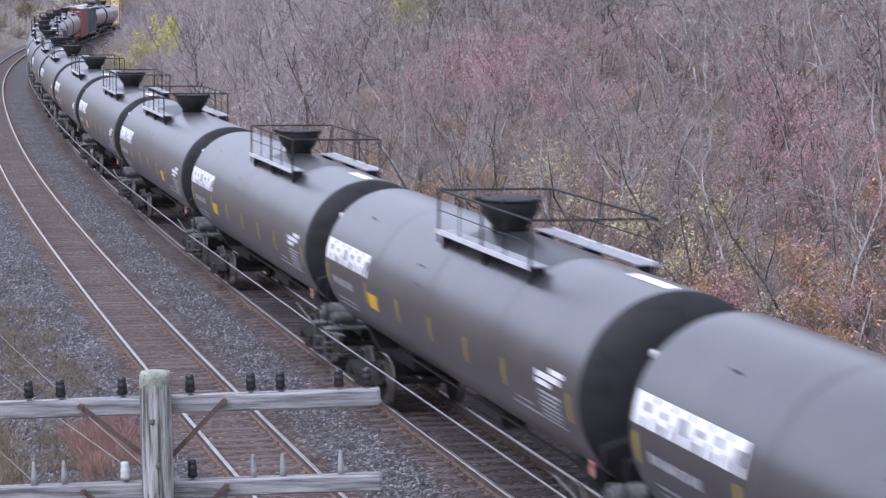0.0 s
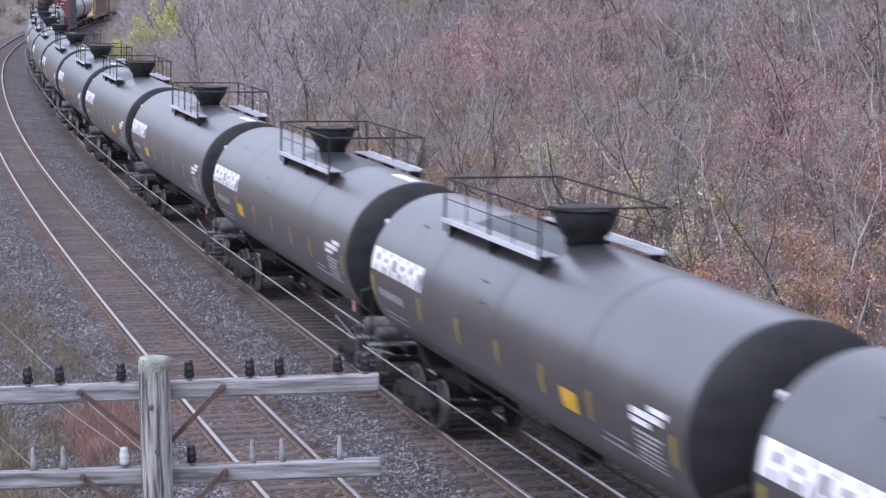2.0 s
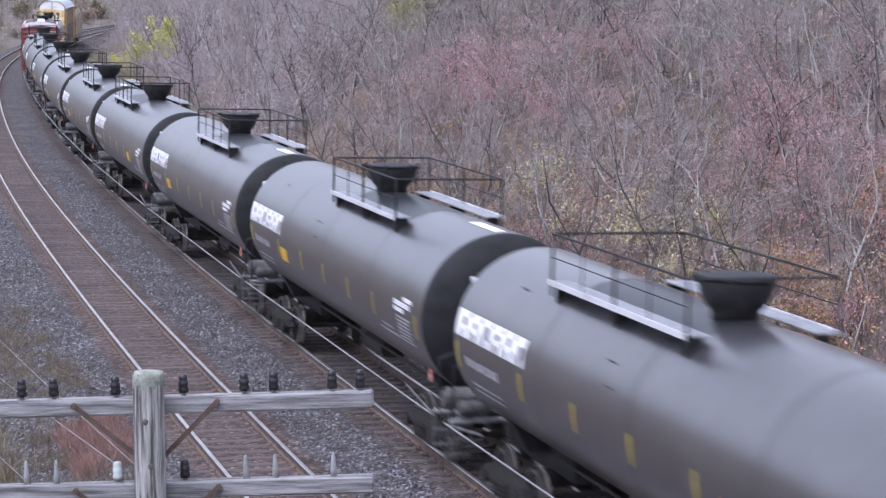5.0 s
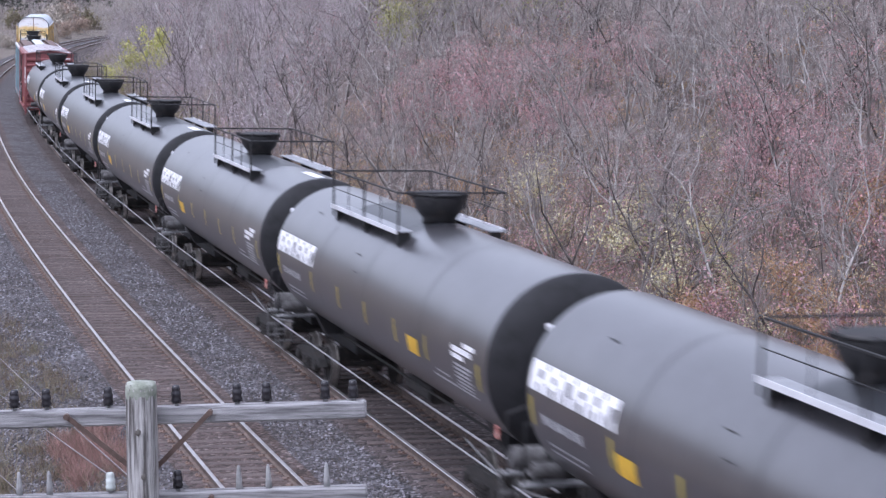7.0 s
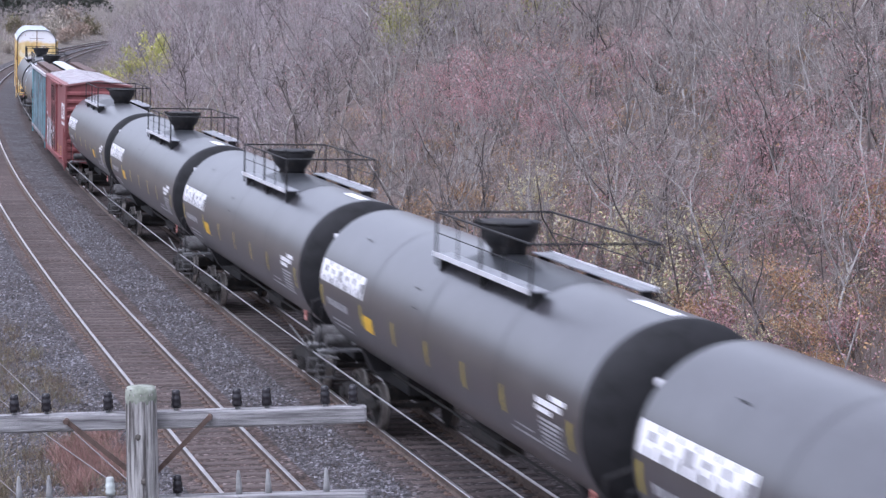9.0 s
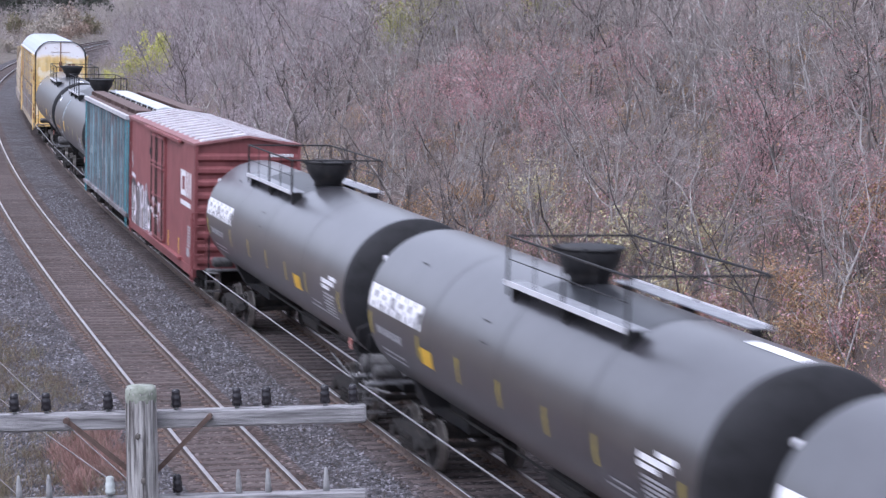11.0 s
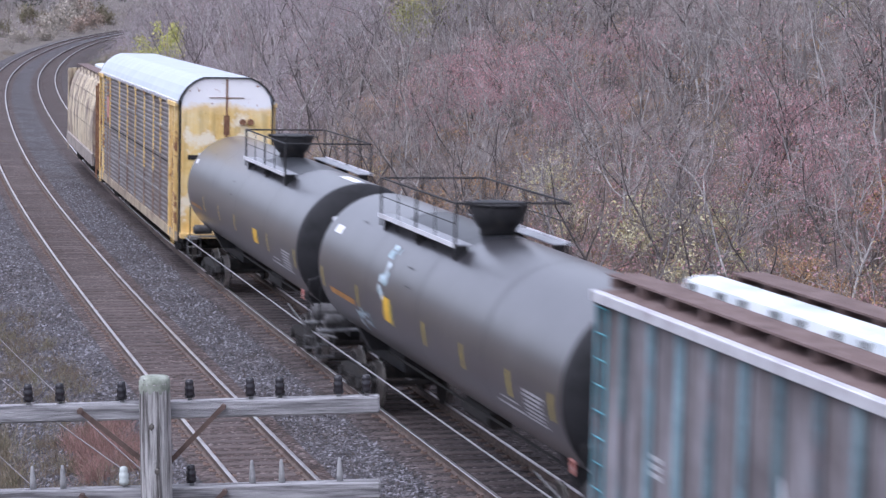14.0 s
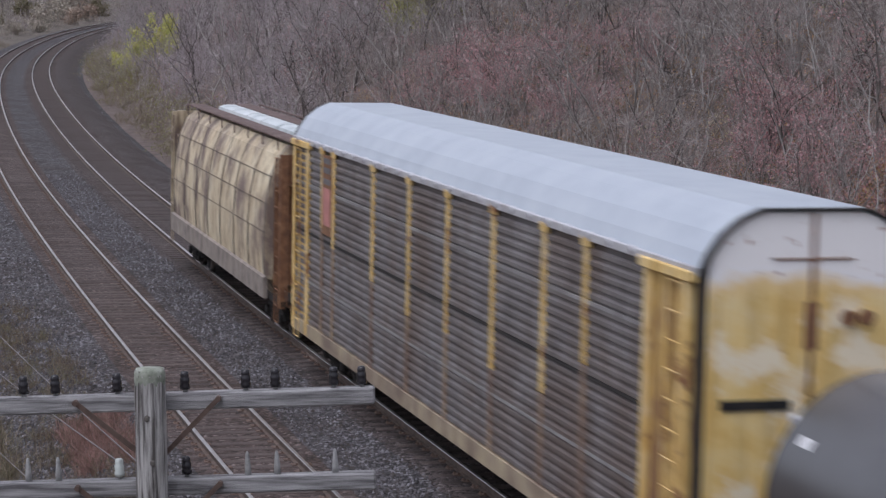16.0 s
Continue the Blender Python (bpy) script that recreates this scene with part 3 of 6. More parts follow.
def scatter(name, kinds, spots, mats, label, category):
    """Many plants as one object. spots: rows of x, y, z, size, turn, kind."""
    vs, fs, ms, at = [], [], [], 0
    for x, y, z, size, turn, k in spots:
        v, f, m = kinds[int(k)]
        c, s = math.cos(turn) * size, math.sin(turn) * size
        w = np.empty_like(v)
        w[:, 0] = v[:, 0] * c - v[:, 1] * s + x
        w[:, 1] = v[:, 0] * s + v[:, 1] * c + y
        w[:, 2] = v[:, 2] * size + z
        vs.append(w), fs.append(f + at), ms.append(m)
        at += len(v)
    return tagged(new(name, quads_mesh(name, np.concatenate(vs), np.concatenate(fs), np.concatenate(ms), mats)), label, category, kind="stuff")


rs = np.random.RandomState(7)


def spots_in(n, s0, s1, o0, o1, size=(0.8, 1.25), kinds=1, bias=1.0):
    s = s0 + (s1 - s0) * rs.rand(n) ** bias
    o = rs.uniform(o0, o1, n)
    p = place(s, o, 0.0)
    z = p[:, 2] + ground_z(s, o) - 0.05
    return np.stack([p[:, 0], p[:, 1], z, rs.uniform(*size, n), rs.uniform(0, 6.28, n), rs.randint(0, kinds, n)], 1)


SAPLINGS = [sapling(i, h, 17) for i, h in enumerate((4.6, 3.6, 5.2, 4.2, 3.2, 4.9, 3.9, 5.6))]
RED_SAPS = [sapling(20 + i, h, 14, 5, 0, 9, 0.025) for i, h in enumerate((2.8, 3.3, 2.4))]
LOW_SAPS = [sapling(40 + i, h, 15, 5, 0) for i, h in enumerate((4.8, 5.6, 4.0, 5.2))]
LOW_RED = [sapling(50 + i, h, 12, 4, 0, 6, 0.034) for i, h in enumerate((3.0, 3.8))]
SHRUBS = [shrub(60 + i, h, 13, 4, 0.034) for i, h in enumerate((1.3, 1.7, 1.0, 1.5))]
BARE = [M_BARK, M_TWIG, M_REDLEAF]

# saplings nearest the train, each a thing of its own: trunk and twigs
variants = []
for (v, f, m), leafy in [(a, False) for a in SAPLINGS] + [(a, True) for a in RED_SAPS]:
    variants.append((quads_mesh("trunk", v, f, m, [M_BARK], 0), quads_mesh("crown", v, f, m, [M_TWIG], 1),
                     quads_mesh("leaves", v, f, m, [M_REDLEAF], 2) if leafy else None))
near = spots_in(270, 28, 105, 7.3, 17, (0.65, 1.15), 8)
PATCHES = [(87, 12.5, 6), (94, 11.5, 5), (79, 13, 5), (61, 12.4, 4), (57.5, 13, 4), (52, 12, 3)]
patch_xy = [(place(s0, o0, 0.0)[:2], rad) for s0, o0, rad in PATCHES]
reds = [min(math.hypot(row[0] - c[0], row[1] - c[1]) / rad for c, rad in patch_xy) < 0.6 for row in near]
for row, red in zip(near, reds):
    k = 8 + int(row[5]) % 3 if red else int(row[5])
    tr, tw, lf = variants[k]
    t = tagged(new("sapling", tr), "slender shrub tree with dull red leaves on the bank" if red else "bare slender grey sapling growing on the bank", "tree",
               "saplings on the bank")
    t.location, t.rotation_euler, t.scale = row[:3], (0, 0, row[4]), (row[3],) * 3
    part("crown", tw, None, t)
    if lf:
        part("leaves", lf, None, t, "dull red leaves")["kind"] = "stuff"

scatter("sapling_thicket", SAPLINGS, spots_in(400, 30, 130, 12, 31, (0.7, 1.2), 8), BARE, "dense thicket of bare grey-purple saplings", "thicket")
scatter("red_thicket", RED_SAPS, np.concatenate([spots_in(int(rad * 2.6), s0 - rad, s0 + rad, o0 - 1.3, o0 + 2.2, (0.8, 1.35), 3) for s0, o0, rad in PATCHES] + [spots_in(16, 60, 110, 16, 22, (0.9, 1.5), 3)]),
        BARE, "patches of shrubs with dull red leaves", "thicket")
scatter("undergrowth", SHRUBS, spots_in(380, 30, 110, 6.2, 18, (0.6, 1.15), 4), [M_BROWNTWIG, M_BROWNTWIG, M_BROWNLEAF], "low tangled brush with brown and orange leaves", "undergrowth")
scatter("yellow_undergrowth", SHRUBS, spots_in(60, 35, 110, 6.5, 14, (0.5, 0.9), 4), [M_BROWNTWIG, M_BROWNTWIG, M_PALELEAF], "low brush with pale yellow leaves", "undergrowth")
scatter("red_undergrowth", SHRUBS, spots_in(130, 40, 72, 7.5, 13, (0.7, 1.3), 4), [M_BROWNTWIG, M_BROWNTWIG, M_REDLEAF], "low brush with dull red leaves", "undergrowth")
FAR = [M_BARK, M_FARTWIG, M_REDLEAF]
scatter("far_thicket", LOW_SAPS, np.concatenate([spots_in(480, 112, 300, 7.5, 30, (0.8, 1.3), 4, 1.25), spots_in(150, 300, 560, 7, 40, (0.9, 1.5), 4)]), FAR,
        "distant bare thicket along the bank", "thicket")
scatter("far_red_thicket", LOW_RED, spots_in(110, 115, 320, 7, 28, (0.8, 1.3), 2), BARE, "distant shrubs with dull red leaves", "thicket")
scatter("far_undergrowth", SHRUBS, spots_in(420, 112, 330, 6.5, 30, (1.2, 2.2), 4, 1.2), [M_FARTWIG, M_FARTWIG, M_FARTWIG], "distant low purple-grey brush on the bank", "undergrowth")
scatter("outer_woods", LOW_SAPS, np.concatenate([spots_in(130, 440, 640, -90, -24, (0.9, 1.8), 4), spots_in(45, 540, 760, -26, 30, (1.2, 2.0), 4)]), FAR,
        "distant bare woods beyond the curve", "woods")
EVERGREEN = [sapling(71, 9.0, 42, 3, 0, 4, 0.3), sapling(72, 8.0, 36, 3, 0, 4, 0.3)]
scatter("evergreen_woods", EVERGREEN, np.concatenate([spots_in(34, 545, 610, -95, -48, (0.9, 1.5), 2), spots_in(10, 620, 760, -20, 20, (1.0, 1.5), 2)]),
        [M_BARK, M_CONIFER, M_CONIFER], "dark evergreen woods far behind the curve", "woods")
scatter("outer_brush", SHRUBS, np.concatenate([spots_in(260, 290, 560, -60, -11, (0.9, 2.4), 4), spots_in(90, 150, 330, 5, 10, (0.8, 1.5), 4)]), [M_BARK, M_PALEBRUSH, M_PALEBRUSH],
        "pale dry brush beside the far track", "undergrowth")
scatter("low_brush", SHRUBS, spots_in(170, 320, 580, -70, -13, (1.0, 2.6), 4), [M_FARTWIG, M_FARTWIG, M_WEED], "dull brown brush on the far slope", "undergrowth")
scatter("green_brush", SHRUBS, spots_in(150, 118, 270, 4.6, 8.6, (0.7, 1.5), 4), [M_BROWNTWIG, M_BROWNTWIG, M_OLIVELEAF], "low olive-green brush beside the curve", "undergrowth")



def leafy_bush(name, s, off, size, mat, label, seed, lift=0.0, count=60, loose=0.18, leaf=0.045):
    """A bush in leaf: stems and many small leaves in uneven clumps."""
    g = Sprig(seed)
    r = g.r
    for _ in range(14):
        st, _ = g.stem(np.array((r.normal(0, 0.25), r.normal(0, 0.25), -0.05)), np.array((r.normal(0, 0.35), r.normal(0, 0.35), 1.0)), r.uniform(1.2, 2.6), 4, 0.2)
        g.tube(st, 0.03, 0.01, 0)
        for _ in range(5):
            p, d = along(st, r.uniform(0.3, 1.0))
            tw, _ = g.stem(p, d / np.linalg.norm(d) + r.normal(0, 0.6, 3), r.uniform(0.3, 0.8), 2, 0.2)
            g.tube(tw, 0.01, 0.005, 0)
            for _ in range(count):
                q, _ = along(tw, r.uniform(0.1, 1.0))
                g.leaf(q + r.normal(0, loose, 3), leaf, 2)
    v, f, m = g.arrays()
    bush = tagged(new(name, quads_mesh("stems", v, f, m, [M_BARK], 0)), label, "bush")
    p = place(s, off, float(ground_z(s, off)) + lift)
    bush.location, bush.scale, bush.rotation_euler = [float(c) for c in p], (size,) * 3, (0, 0, seed)
    part("leaves", quads_mesh("leaves", v, f, m, [mat], 2), None, bush)["kind"] = "stuff"


leafy_bush("yellow_bush", 200, 8.6, 1.15, M_YELLEAF, "yellow-green leafy bush on the bank", 1, leaf=0.085)
leafy_bush("yellow_bush", 198, 10.4, 1.3, M_YELLEAF, "yellow-green leafy bush on the bank", 2, leaf=0.085)
leafy_bush("yellow_bush", 206, 7.2, 1.0, M_YELLEAF, "small yellow-green leafy bush near the track", 3, leaf=0.085)
leafy_bush("olive_tree", 117, 16.5, 1.6, M_OLIVELEAF, "small tree with olive-yellow leaves on the bank", 4, 0.8, count=30, loose=0.3)
leafy_bush("olive_tree", 119, 18.3, 1.6, M_OLIVELEAF, "small tree with olive-yellow leaves on the bank", 5, 0.8, count=30, loose=0.3)
leafy_bush("orange_bush", 52, 11.8, 0.75, M_BROWNLEAF, "bush with orange-brown leaves on the bank", 15)
leafy_bush("orange_bush", 78.5, 9.2, 0.6, M_BROWNLEAF, "low bush with orange-brown leaves", 16)
leafy_bush("yellow_bush", 59.5, 10.6, 0.4, M_PALELEAF, "small yellow-green shrub among bare saplings", 17, count=7, loose=0.35, leaf=0.075)
leafy_bush("yellow_bush", 64.5, 10.6, 0.5, M_PALELEAF, "small yellow-green shrub among bare saplings", 18, count=7, loose=0.35, leaf=0.075)
leafy_bush("olive_tree", 113, 14.6, 1.1, M_OLIVELEAF, "small tree with olive-yellow leaves on the bank", 19, 1.4, count=30, loose=0.3)
leafy_bush("orange_bush", 49, 9.0, 0.55, M_BROWNLEAF, "low bush with orange-brown leaves", 6)
leafy_bush("orange_bush", 54.5, 8.3, 0.6, M_BROWNLEAF, "low bush with orange-brown leaves", 11)
leafy_bush("orange_bush", 47, 8.2, 0.5, M_BROWNLEAF, "low bush with orange-brown leaves", 12)
leafy_bush("yellow_bush", 50.5, 8.1, 0.5, M_PALELEAF, "low bush with yellow-green leaves on the bank", 13, count=7, loose=0.35, leaf=0.075)
leafy_bush("yellow_bush", 57, 8.8, 0.5, M_PALELEAF, "low bush with yellow-green leaves on the bank", 14, count=7, loose=0.35, leaf=0.075)
leafy_bush("olive_tree", 99, 18.0, 1.3, M_OLIVELEAF, "small tree with olive leaves high on the bank", 31, 1.0, count=22, loose=0.4)
leafy_bush("olive_tree", 72, 18.4, 0.9, M_OLIVELEAF, "small tree with olive leaves high on the bank", 32, 1.0, count=16, loose=0.4)
leafy_bush("olive_tree", 78, 19.6, 0.9, M_OLIVELEAF, "small tree with olive leaves high on the bank", 33, 1.0, count=16, loose=0.4)
leafy_bush("pale_shrub", 72.5, 9.8, 0.6, M_PALELEAF, "sparse shrub with pale cream leaves on the bank", 21, count=10, loose=0.35, leaf=0.08)
leafy_bush("pale_shrub", 61.2, 9.2, 0.6, M_PALELEAF, "sparse shrub with pale cream leaves on the bank", 22, count=12, loose=0.35, leaf=0.08)
leafy_bush("yellow_bush", 57.8, 10.1, 0.4, M_YELLEAF, "small yellow-green shrub among bare saplings", 23, count=14, loose=0.2)
leafy_bush("red_bush", 53.5, 8.3, 0.6, M_REDLEAF, "low bush with dull red leaves on the bank", 24, count=22, loose=0.25, leaf=0.05)
leafy_bush("red_bush", 47.6, 9.0, 0.6, M_REDLEAF, "low bush with dull red leaves on the bank", 25, count=22, loose=0.25, leaf=0.05)
for k, (bs_, bo, bz) in enumerate(((58.5, 9.0, 0.5), (60, 10.3, 0.55), (63.5, 9.4, 0.6), (65, 10.8, 0.5), (55.5, 9.6, 0.4), (69, 9.4, 0.5), (75, 10.6, 0.55))):
    leafy_bush("pale_shrub", bs_, bo, bz, M_PALELEAF, "sparse shrub with pale cream leaves on the bank", 40 + k, count=13, loose=0.35, leaf=0.085)
for k, (bs_, bo, bz) in enumerate(((50.5, 11.2, 0.7), (52.5, 12.2, 0.75), (48.5, 10.4, 0.6), (56.5, 11.6, 0.7), (61.5, 12.8, 0.8), (88, 12.6, 1.1), (92, 12.2, 1.0))):
    leafy_bush("red_bush", bs_, bo, bz, M_REDLEAF, "bush with dull red leaves on the bank", 50 + k, 0.5, count=24, loose=0.3, leaf=0.04)
for k, (bs_, bo, bz, m) in enumerate(((395, -13, 1.1, M_PALEBRUSH), (420, -17, 1.6, M_PALEBRUSH), (440, -15, 1.3, M_DRYRED), (455, -22, 1.9, M_PALEBRUSH), (470, -19, 1.5, M_DRYRED),
                                      (485, -28, 1.8, M_PALEBRUSH), (500, -24, 1.7, M_OLIVE), (510, -34, 2.0, M_PALEBRUSH), (405, -22, 1.2, M_OLIVE), (475, -33, 1.8, M_OLIVE),
                                      (375, -14, 1.0, M_PALEBRUSH), (530, -38, 2.0, M_DRYRED))):
    leafy_bush("dry_bush", bs_, bo, bz, m, "dry autumn bush on the far slope beyond the curve", 60 + k, count=22, loose=0.25, leaf=0.13)
leafy_bush("orange_bush", 52, 9.6, 0.6, M_BROWNLEAF, "low bush with orange-brown leaves", 7)

# weeds on the other track's side
def shoulder_spots(n, s0, s1, size, kinds, wide=3.4, first=6.15):
    """Weeds that creep up the ballast's foot, thinning towards the rails."""
    s = rs.uniform(s0, s1, n)
    o = -first - wide * rs.rand(n) ** 0.75 - np.clip((s - 58) / 14, 0, 1) * 0.9
    p = place(s, o, 0.0)
    z = p[:, 2] + np.where(o > -7.9, np.interp(o, bed_off, [q for _, q in BED]), ground_z(s, o)) - 0.02
    return np.stack([p[:, 0], p[:, 1], z, rs.uniform(*size, n), rs.uniform(0, 6.28, n), rs.randint(0, kinds, n)], 1)



TUFTS = [tuft(80 + i, h) for i, h in enumerate((0.45, 0.65, 0.35, 0.8))]
scatter("dry_grass", TUFTS, np.concatenate([spots_in(650, 36, 110, -13, -7.9, (0.6, 1.2), 4), spots_in(250, 110, 330, -16, -8, (0.8, 1.6), 4),
                                            spots_in(250, 120, 330, 4.2, 7.5, (0.8, 1.6), 4)]), [M_STRAW], "dry straw-coloured grass beside the tracks", "grass")
scatter("green_weeds", TUFTS, np.concatenate([shoulder_spots(380, 41, 76, (0.25, 0.6), 4), spots_in(350, 36, 90, -12, -7.4, (0.4, 0.9), 4), spots_in(120, 90, 330, 4.4, 7, (0.7, 1.3), 4)]), [M_OLIVE], "olive weeds at the edge of the ballast", "weeds")
scatter("brown_weeds", SHRUBS, np.concatenate([shoulder_spots(150, 41, 74, (0.2, 0.42), 4), spots_in(110, 38, 90, -13, -8.1, (0.25, 0.6), 4)]), [M_WEED, M_WEED, M_WEED], "brown dead weeds beside the tracks", "weeds")
scatter("dead_weeds", TUFTS, shoulder_spots(700, 41, 78, (0.3, 0.75), 4), [M_WEED], "brown dead weeds creeping over the ballast", "weeds")
near_red = shoulder_spots(230, 46.4, 51.0, (0.35, 0.75), 4, 1.3, 5.95)
scatter("red_grass", TUFTS, near_red, [M_PINKGRASS], "patch of reddish grass beside the ballast", "grass")
leafy_bush("red_shrub", 49.5, -6.8, 0.26, M_REDLEAF, "low shrub with dull red leaves beside the ballast", 8)
leafy_bush("red_shrub", 48.3, -6.6, 0.3, M_REDLEAF, "low shrub with dull red leaves beside the ballast", 9)
leafy_bush("red_shrub", 74, -7.6, 0.3, M_REDLEAF, "small shrub with orange-red leaves beside the ballast", 10)


M_ROCK = surface("lichened_grey_rock", (0.3, 0.28, 0.27), (0.15, 0.14, 0.135), (0.44, 0.42, 0.4), 3, 0.9, 0, 0.6, 12)


def boulder(s, off, size, seed):
    """A half-buried angular rock."""
    r = random.Random(seed)
    bm = bmesh.new()
    bmesh.ops.create_icosphere(bm, subdivisions=2, radius=1.0)
    for v in bm.verts:
        v.co *= 1 + 0.22 * math.sin(v.co.x * 3.1 + seed) * math.cos(v.co.y * 2.7 + seed * 2) + r.uniform(-0.09, 0.09)
        v.co.z *= 0.6
    me = bpy.data.meshes.new("boulder")
    bm.to_mesh(me)
    bm.free()
    me.materials.append(M_ROCK)
    ob = tagged(new("boulder", me), "pale grey weathered rock half buried in the bank", "rock", "rocks beside the curve")
    ob.location, ob.scale, ob.rotation_euler = [float(c) for c in place(s, off, float(ground_z(s, off)) + 0.1)], (size, size * 1.3, size), (0, 0.2, seed)


for k, (bs_, bo, bz) in enumerate(((124, 6.6, 0.75), (126.5, 7.3, 0.9), (121.5, 7.4, 0.6), (129, 6.5, 0.6), (119.5, 6.9, 0.5), (132, 7.2, 0.7))):
    boulder(bs_, bo, bz, k + 1)


def dead_branch():
    """A pale forked twig lying by the rail."""
    g = Sprig(91)
    base = place(131, -4.9, -0.1)
    for k in range(4):
        st, _ = g.stem(np.zeros(3), np.array((g.r.normal(0, 0.6), g.r.normal(0, 0.6), 0.7)), 1.8, 6, 0.3, -0.12)
        g.tube(st, 0.02, 0.006, 0)
    v, f, m = g.arrays()
    ob = tagged(new("dead_branch", quads_mesh("dead_branch", v, f, m, [M_STRAW])), "pale dead branch lying beside the rail", "branch")
    ob.location = [float(c) for c in base]


dead_branch()


# ---------------------------------------------------------------- wires of the pole line
M_WIRE = surface("dull_copper_wire", (0.22, 0.2, 0.2), scale=20, rough=0.6)


def wire(a, b, sag, label):
    g = Sprig(1)
    a, b = np.array(a), np.array(b)
    g.tube([a + (b - a) * t - np.array((0, 0, sag * 4 * t * (1 - t))) for t in np.linspace(0, 1, 15)], 0.006, 0.006, 0)
    v, f, m = g.arrays()
    tagged(new("line_wire", quads_mesh("line_wire", v, f, m, [M_WIRE])), label, "wire", "wires of the pole line")


wire((-2.27, 15.95, 5.58), (-13.0, 60, -0.06), 0.1, "thin grey wire tied to a pale insulator")
wire((-2.1, 15.95, 5.54), (-12.96, 60, 1.18), 0.1, "thin grey wire running from the pole")
wire((-2.5, 15.95, 5.1), (-13.06, 60, -1.9), 0.1, "thin grey slack wire hanging low")
# ---------------------------------------------------------------- the train
SPEED, PITCH, FIRST = 21.67, 19.474, 43.746
# metres gained on an even speed, by time: the train picks up towards its end
GAIN_T = [0, 4, 7, 9, 11.5, 12, 12.5, 14, 16]
GAIN = [0.15, 0.0, 0.25, 0.55, 0.6, 0.95, 1.3, 2.4, 3.95]
LEAN = math.degrees(math.atan2(CANT, GAUGE))
MOVERS = []


def train_rows(centre, wheelbase):
    """Poses of a car whose middle is at the train distance centre, riding on two trucks."""
    rows = []
    for i in range(33):
        t = i * 0.5
        s = centre - SPEED * t - float(np.interp(t, GAIN_T, GAIN))
        a, b = place(s - wheelbase / 2, 0.0), place(s + wheelbase / 2, 0.0)
        m, d = (a + b) / 2, b - a
        rows.append((t, pose(*map(float, m), 0, LEAN, -math.degrees(math.atan2(d[0], d[1])))))
    return rows


_kept = {}


def truck(car, y):
    """A two-axle truck: side frames with springs and bearings, bolster, two wheelsets. The meshes are shared."""
    if not _kept:
        for sx in (-1, 1):
            bm = bmesh.new()
            x = sx * 1.0
            out = [(-1.2, 0.46), (-1.1, 0.62), (-0.45, 0.74), (0.45, 0.74), (1.1, 0.62), (1.2, 0.46), (0.95, 0.4), (0.5, 0.42),
                   (0.4, 0.24), (-0.4, 0.24), (-0.5, 0.42), (-0.95, 0.4)]
            a = [bm.verts.new((x - 0.08, p, q)) for p, q in out]
            b = [bm.verts.new((x + 0.08, p, q)) for p, q in out]
            bm.faces.new(a), bm.faces.new(b[::-1])
            for i in range(len(out)):
                bm.faces.new((a[i], a[(i + 1) % len(out)], b[(i + 1) % len(out)], b[i]))
            for k in (-0.9, 0.9):
                rod(bm, (x, k, 0.46), (x + sx * 0.16, k, 0.46), 0.12, 10)
            bmesh.ops.recalc_face_normals(bm, faces=bm.faces)
            me = bpy.data.meshes.new("side_frame")
            bm.to_mesh(me), bm.free()
            me.materials.append(M_UNDER)
            _kept["frame", sx] = me
            bm = bmesh.new()
            for k in (-0.22, 0.0, 0.22):
                for j in range(4):
                    rod(bm, (x + sx * 0.1, k, 0.27 + j * 0.075), (x + sx * 0.1, k, 0.315 + j * 0.075), 0.085, 8)
            me = bpy.data.meshes.new("spring_nest")
            bm.to_mesh(me), bm.free()
            me.materials.append(M_UNDER)
            _kept["spring", sx] = me
        bm = bmesh.new()
        box(bm, (-1.0, -0.2, 0.42), (1.0, 0.2, 0.72), 0.03)
        me = bpy.data.meshes.new("bolster")
        bm.to_mesh(me), bm.free()
        me.materials.append(M_UNDER)
        _kept["bolster"] = me
        bm = bmesh.new()
        rod(bm, (-0.95, 0, 0), (0.95, 0, 0), 0.07, 8)
        for sx in (-1, 1):
            m = pose(0, 0, 0, 0, 90 * sx)
            lathe(bm, [(0.0, 0.66), (0.49, 0.66), (0.49, 0.69), (0.46, 0.7), (0.455, 0.83), (0.4, 0.83), (0.36, 0.79), (0.14, 0.77), (0.1, 0.84), (0.0, 0.84)], 28, m, False)
        bmesh.ops.recalc_face_normals(bm, faces=bm.faces)
        me = bpy.data.meshes.new("wheelset")
        bm.to_mesh(me), bm.free()
        me.materials.append(M_UNDER), me.materials.append(M_WHEEL)
        for p in me.polygons:
            r = math.hypot(p.center.y, p.center.z)
            p.material_index = 1 if (0.4 < r < 0.5 and abs(p.center.x) > 0.69) else 0
        _kept["wheels"] = me
    for sx in (-1, 1):
        f = part("side_frame", _kept["frame", sx], None, car)
        f.location = (0, y, 0)
        part("spring_nest", _kept["spring", sx], None, f)
    part("bolster", _kept["bolster"], None, car).location = (0, y, 0)
    for k in (-0.9, 0.9):
        part("wheelset", _kept["wheels"], None, car).location = (0, y + k, 0.46)


def coupler(car, y, d):
    bm = bmesh.new()
    box(bm, (-0.09, min(y, y + d), 0.76), (0.09, max(y, y + d), 0.98), 0.02)
    yk = sorted((y + d * 0.7, y + d))
    box(bm, (-0.19, yk[0], 0.7), (0.19, yk[1], 1.04), 0.05)
    part("coupler", bm, M_UNDER, car)


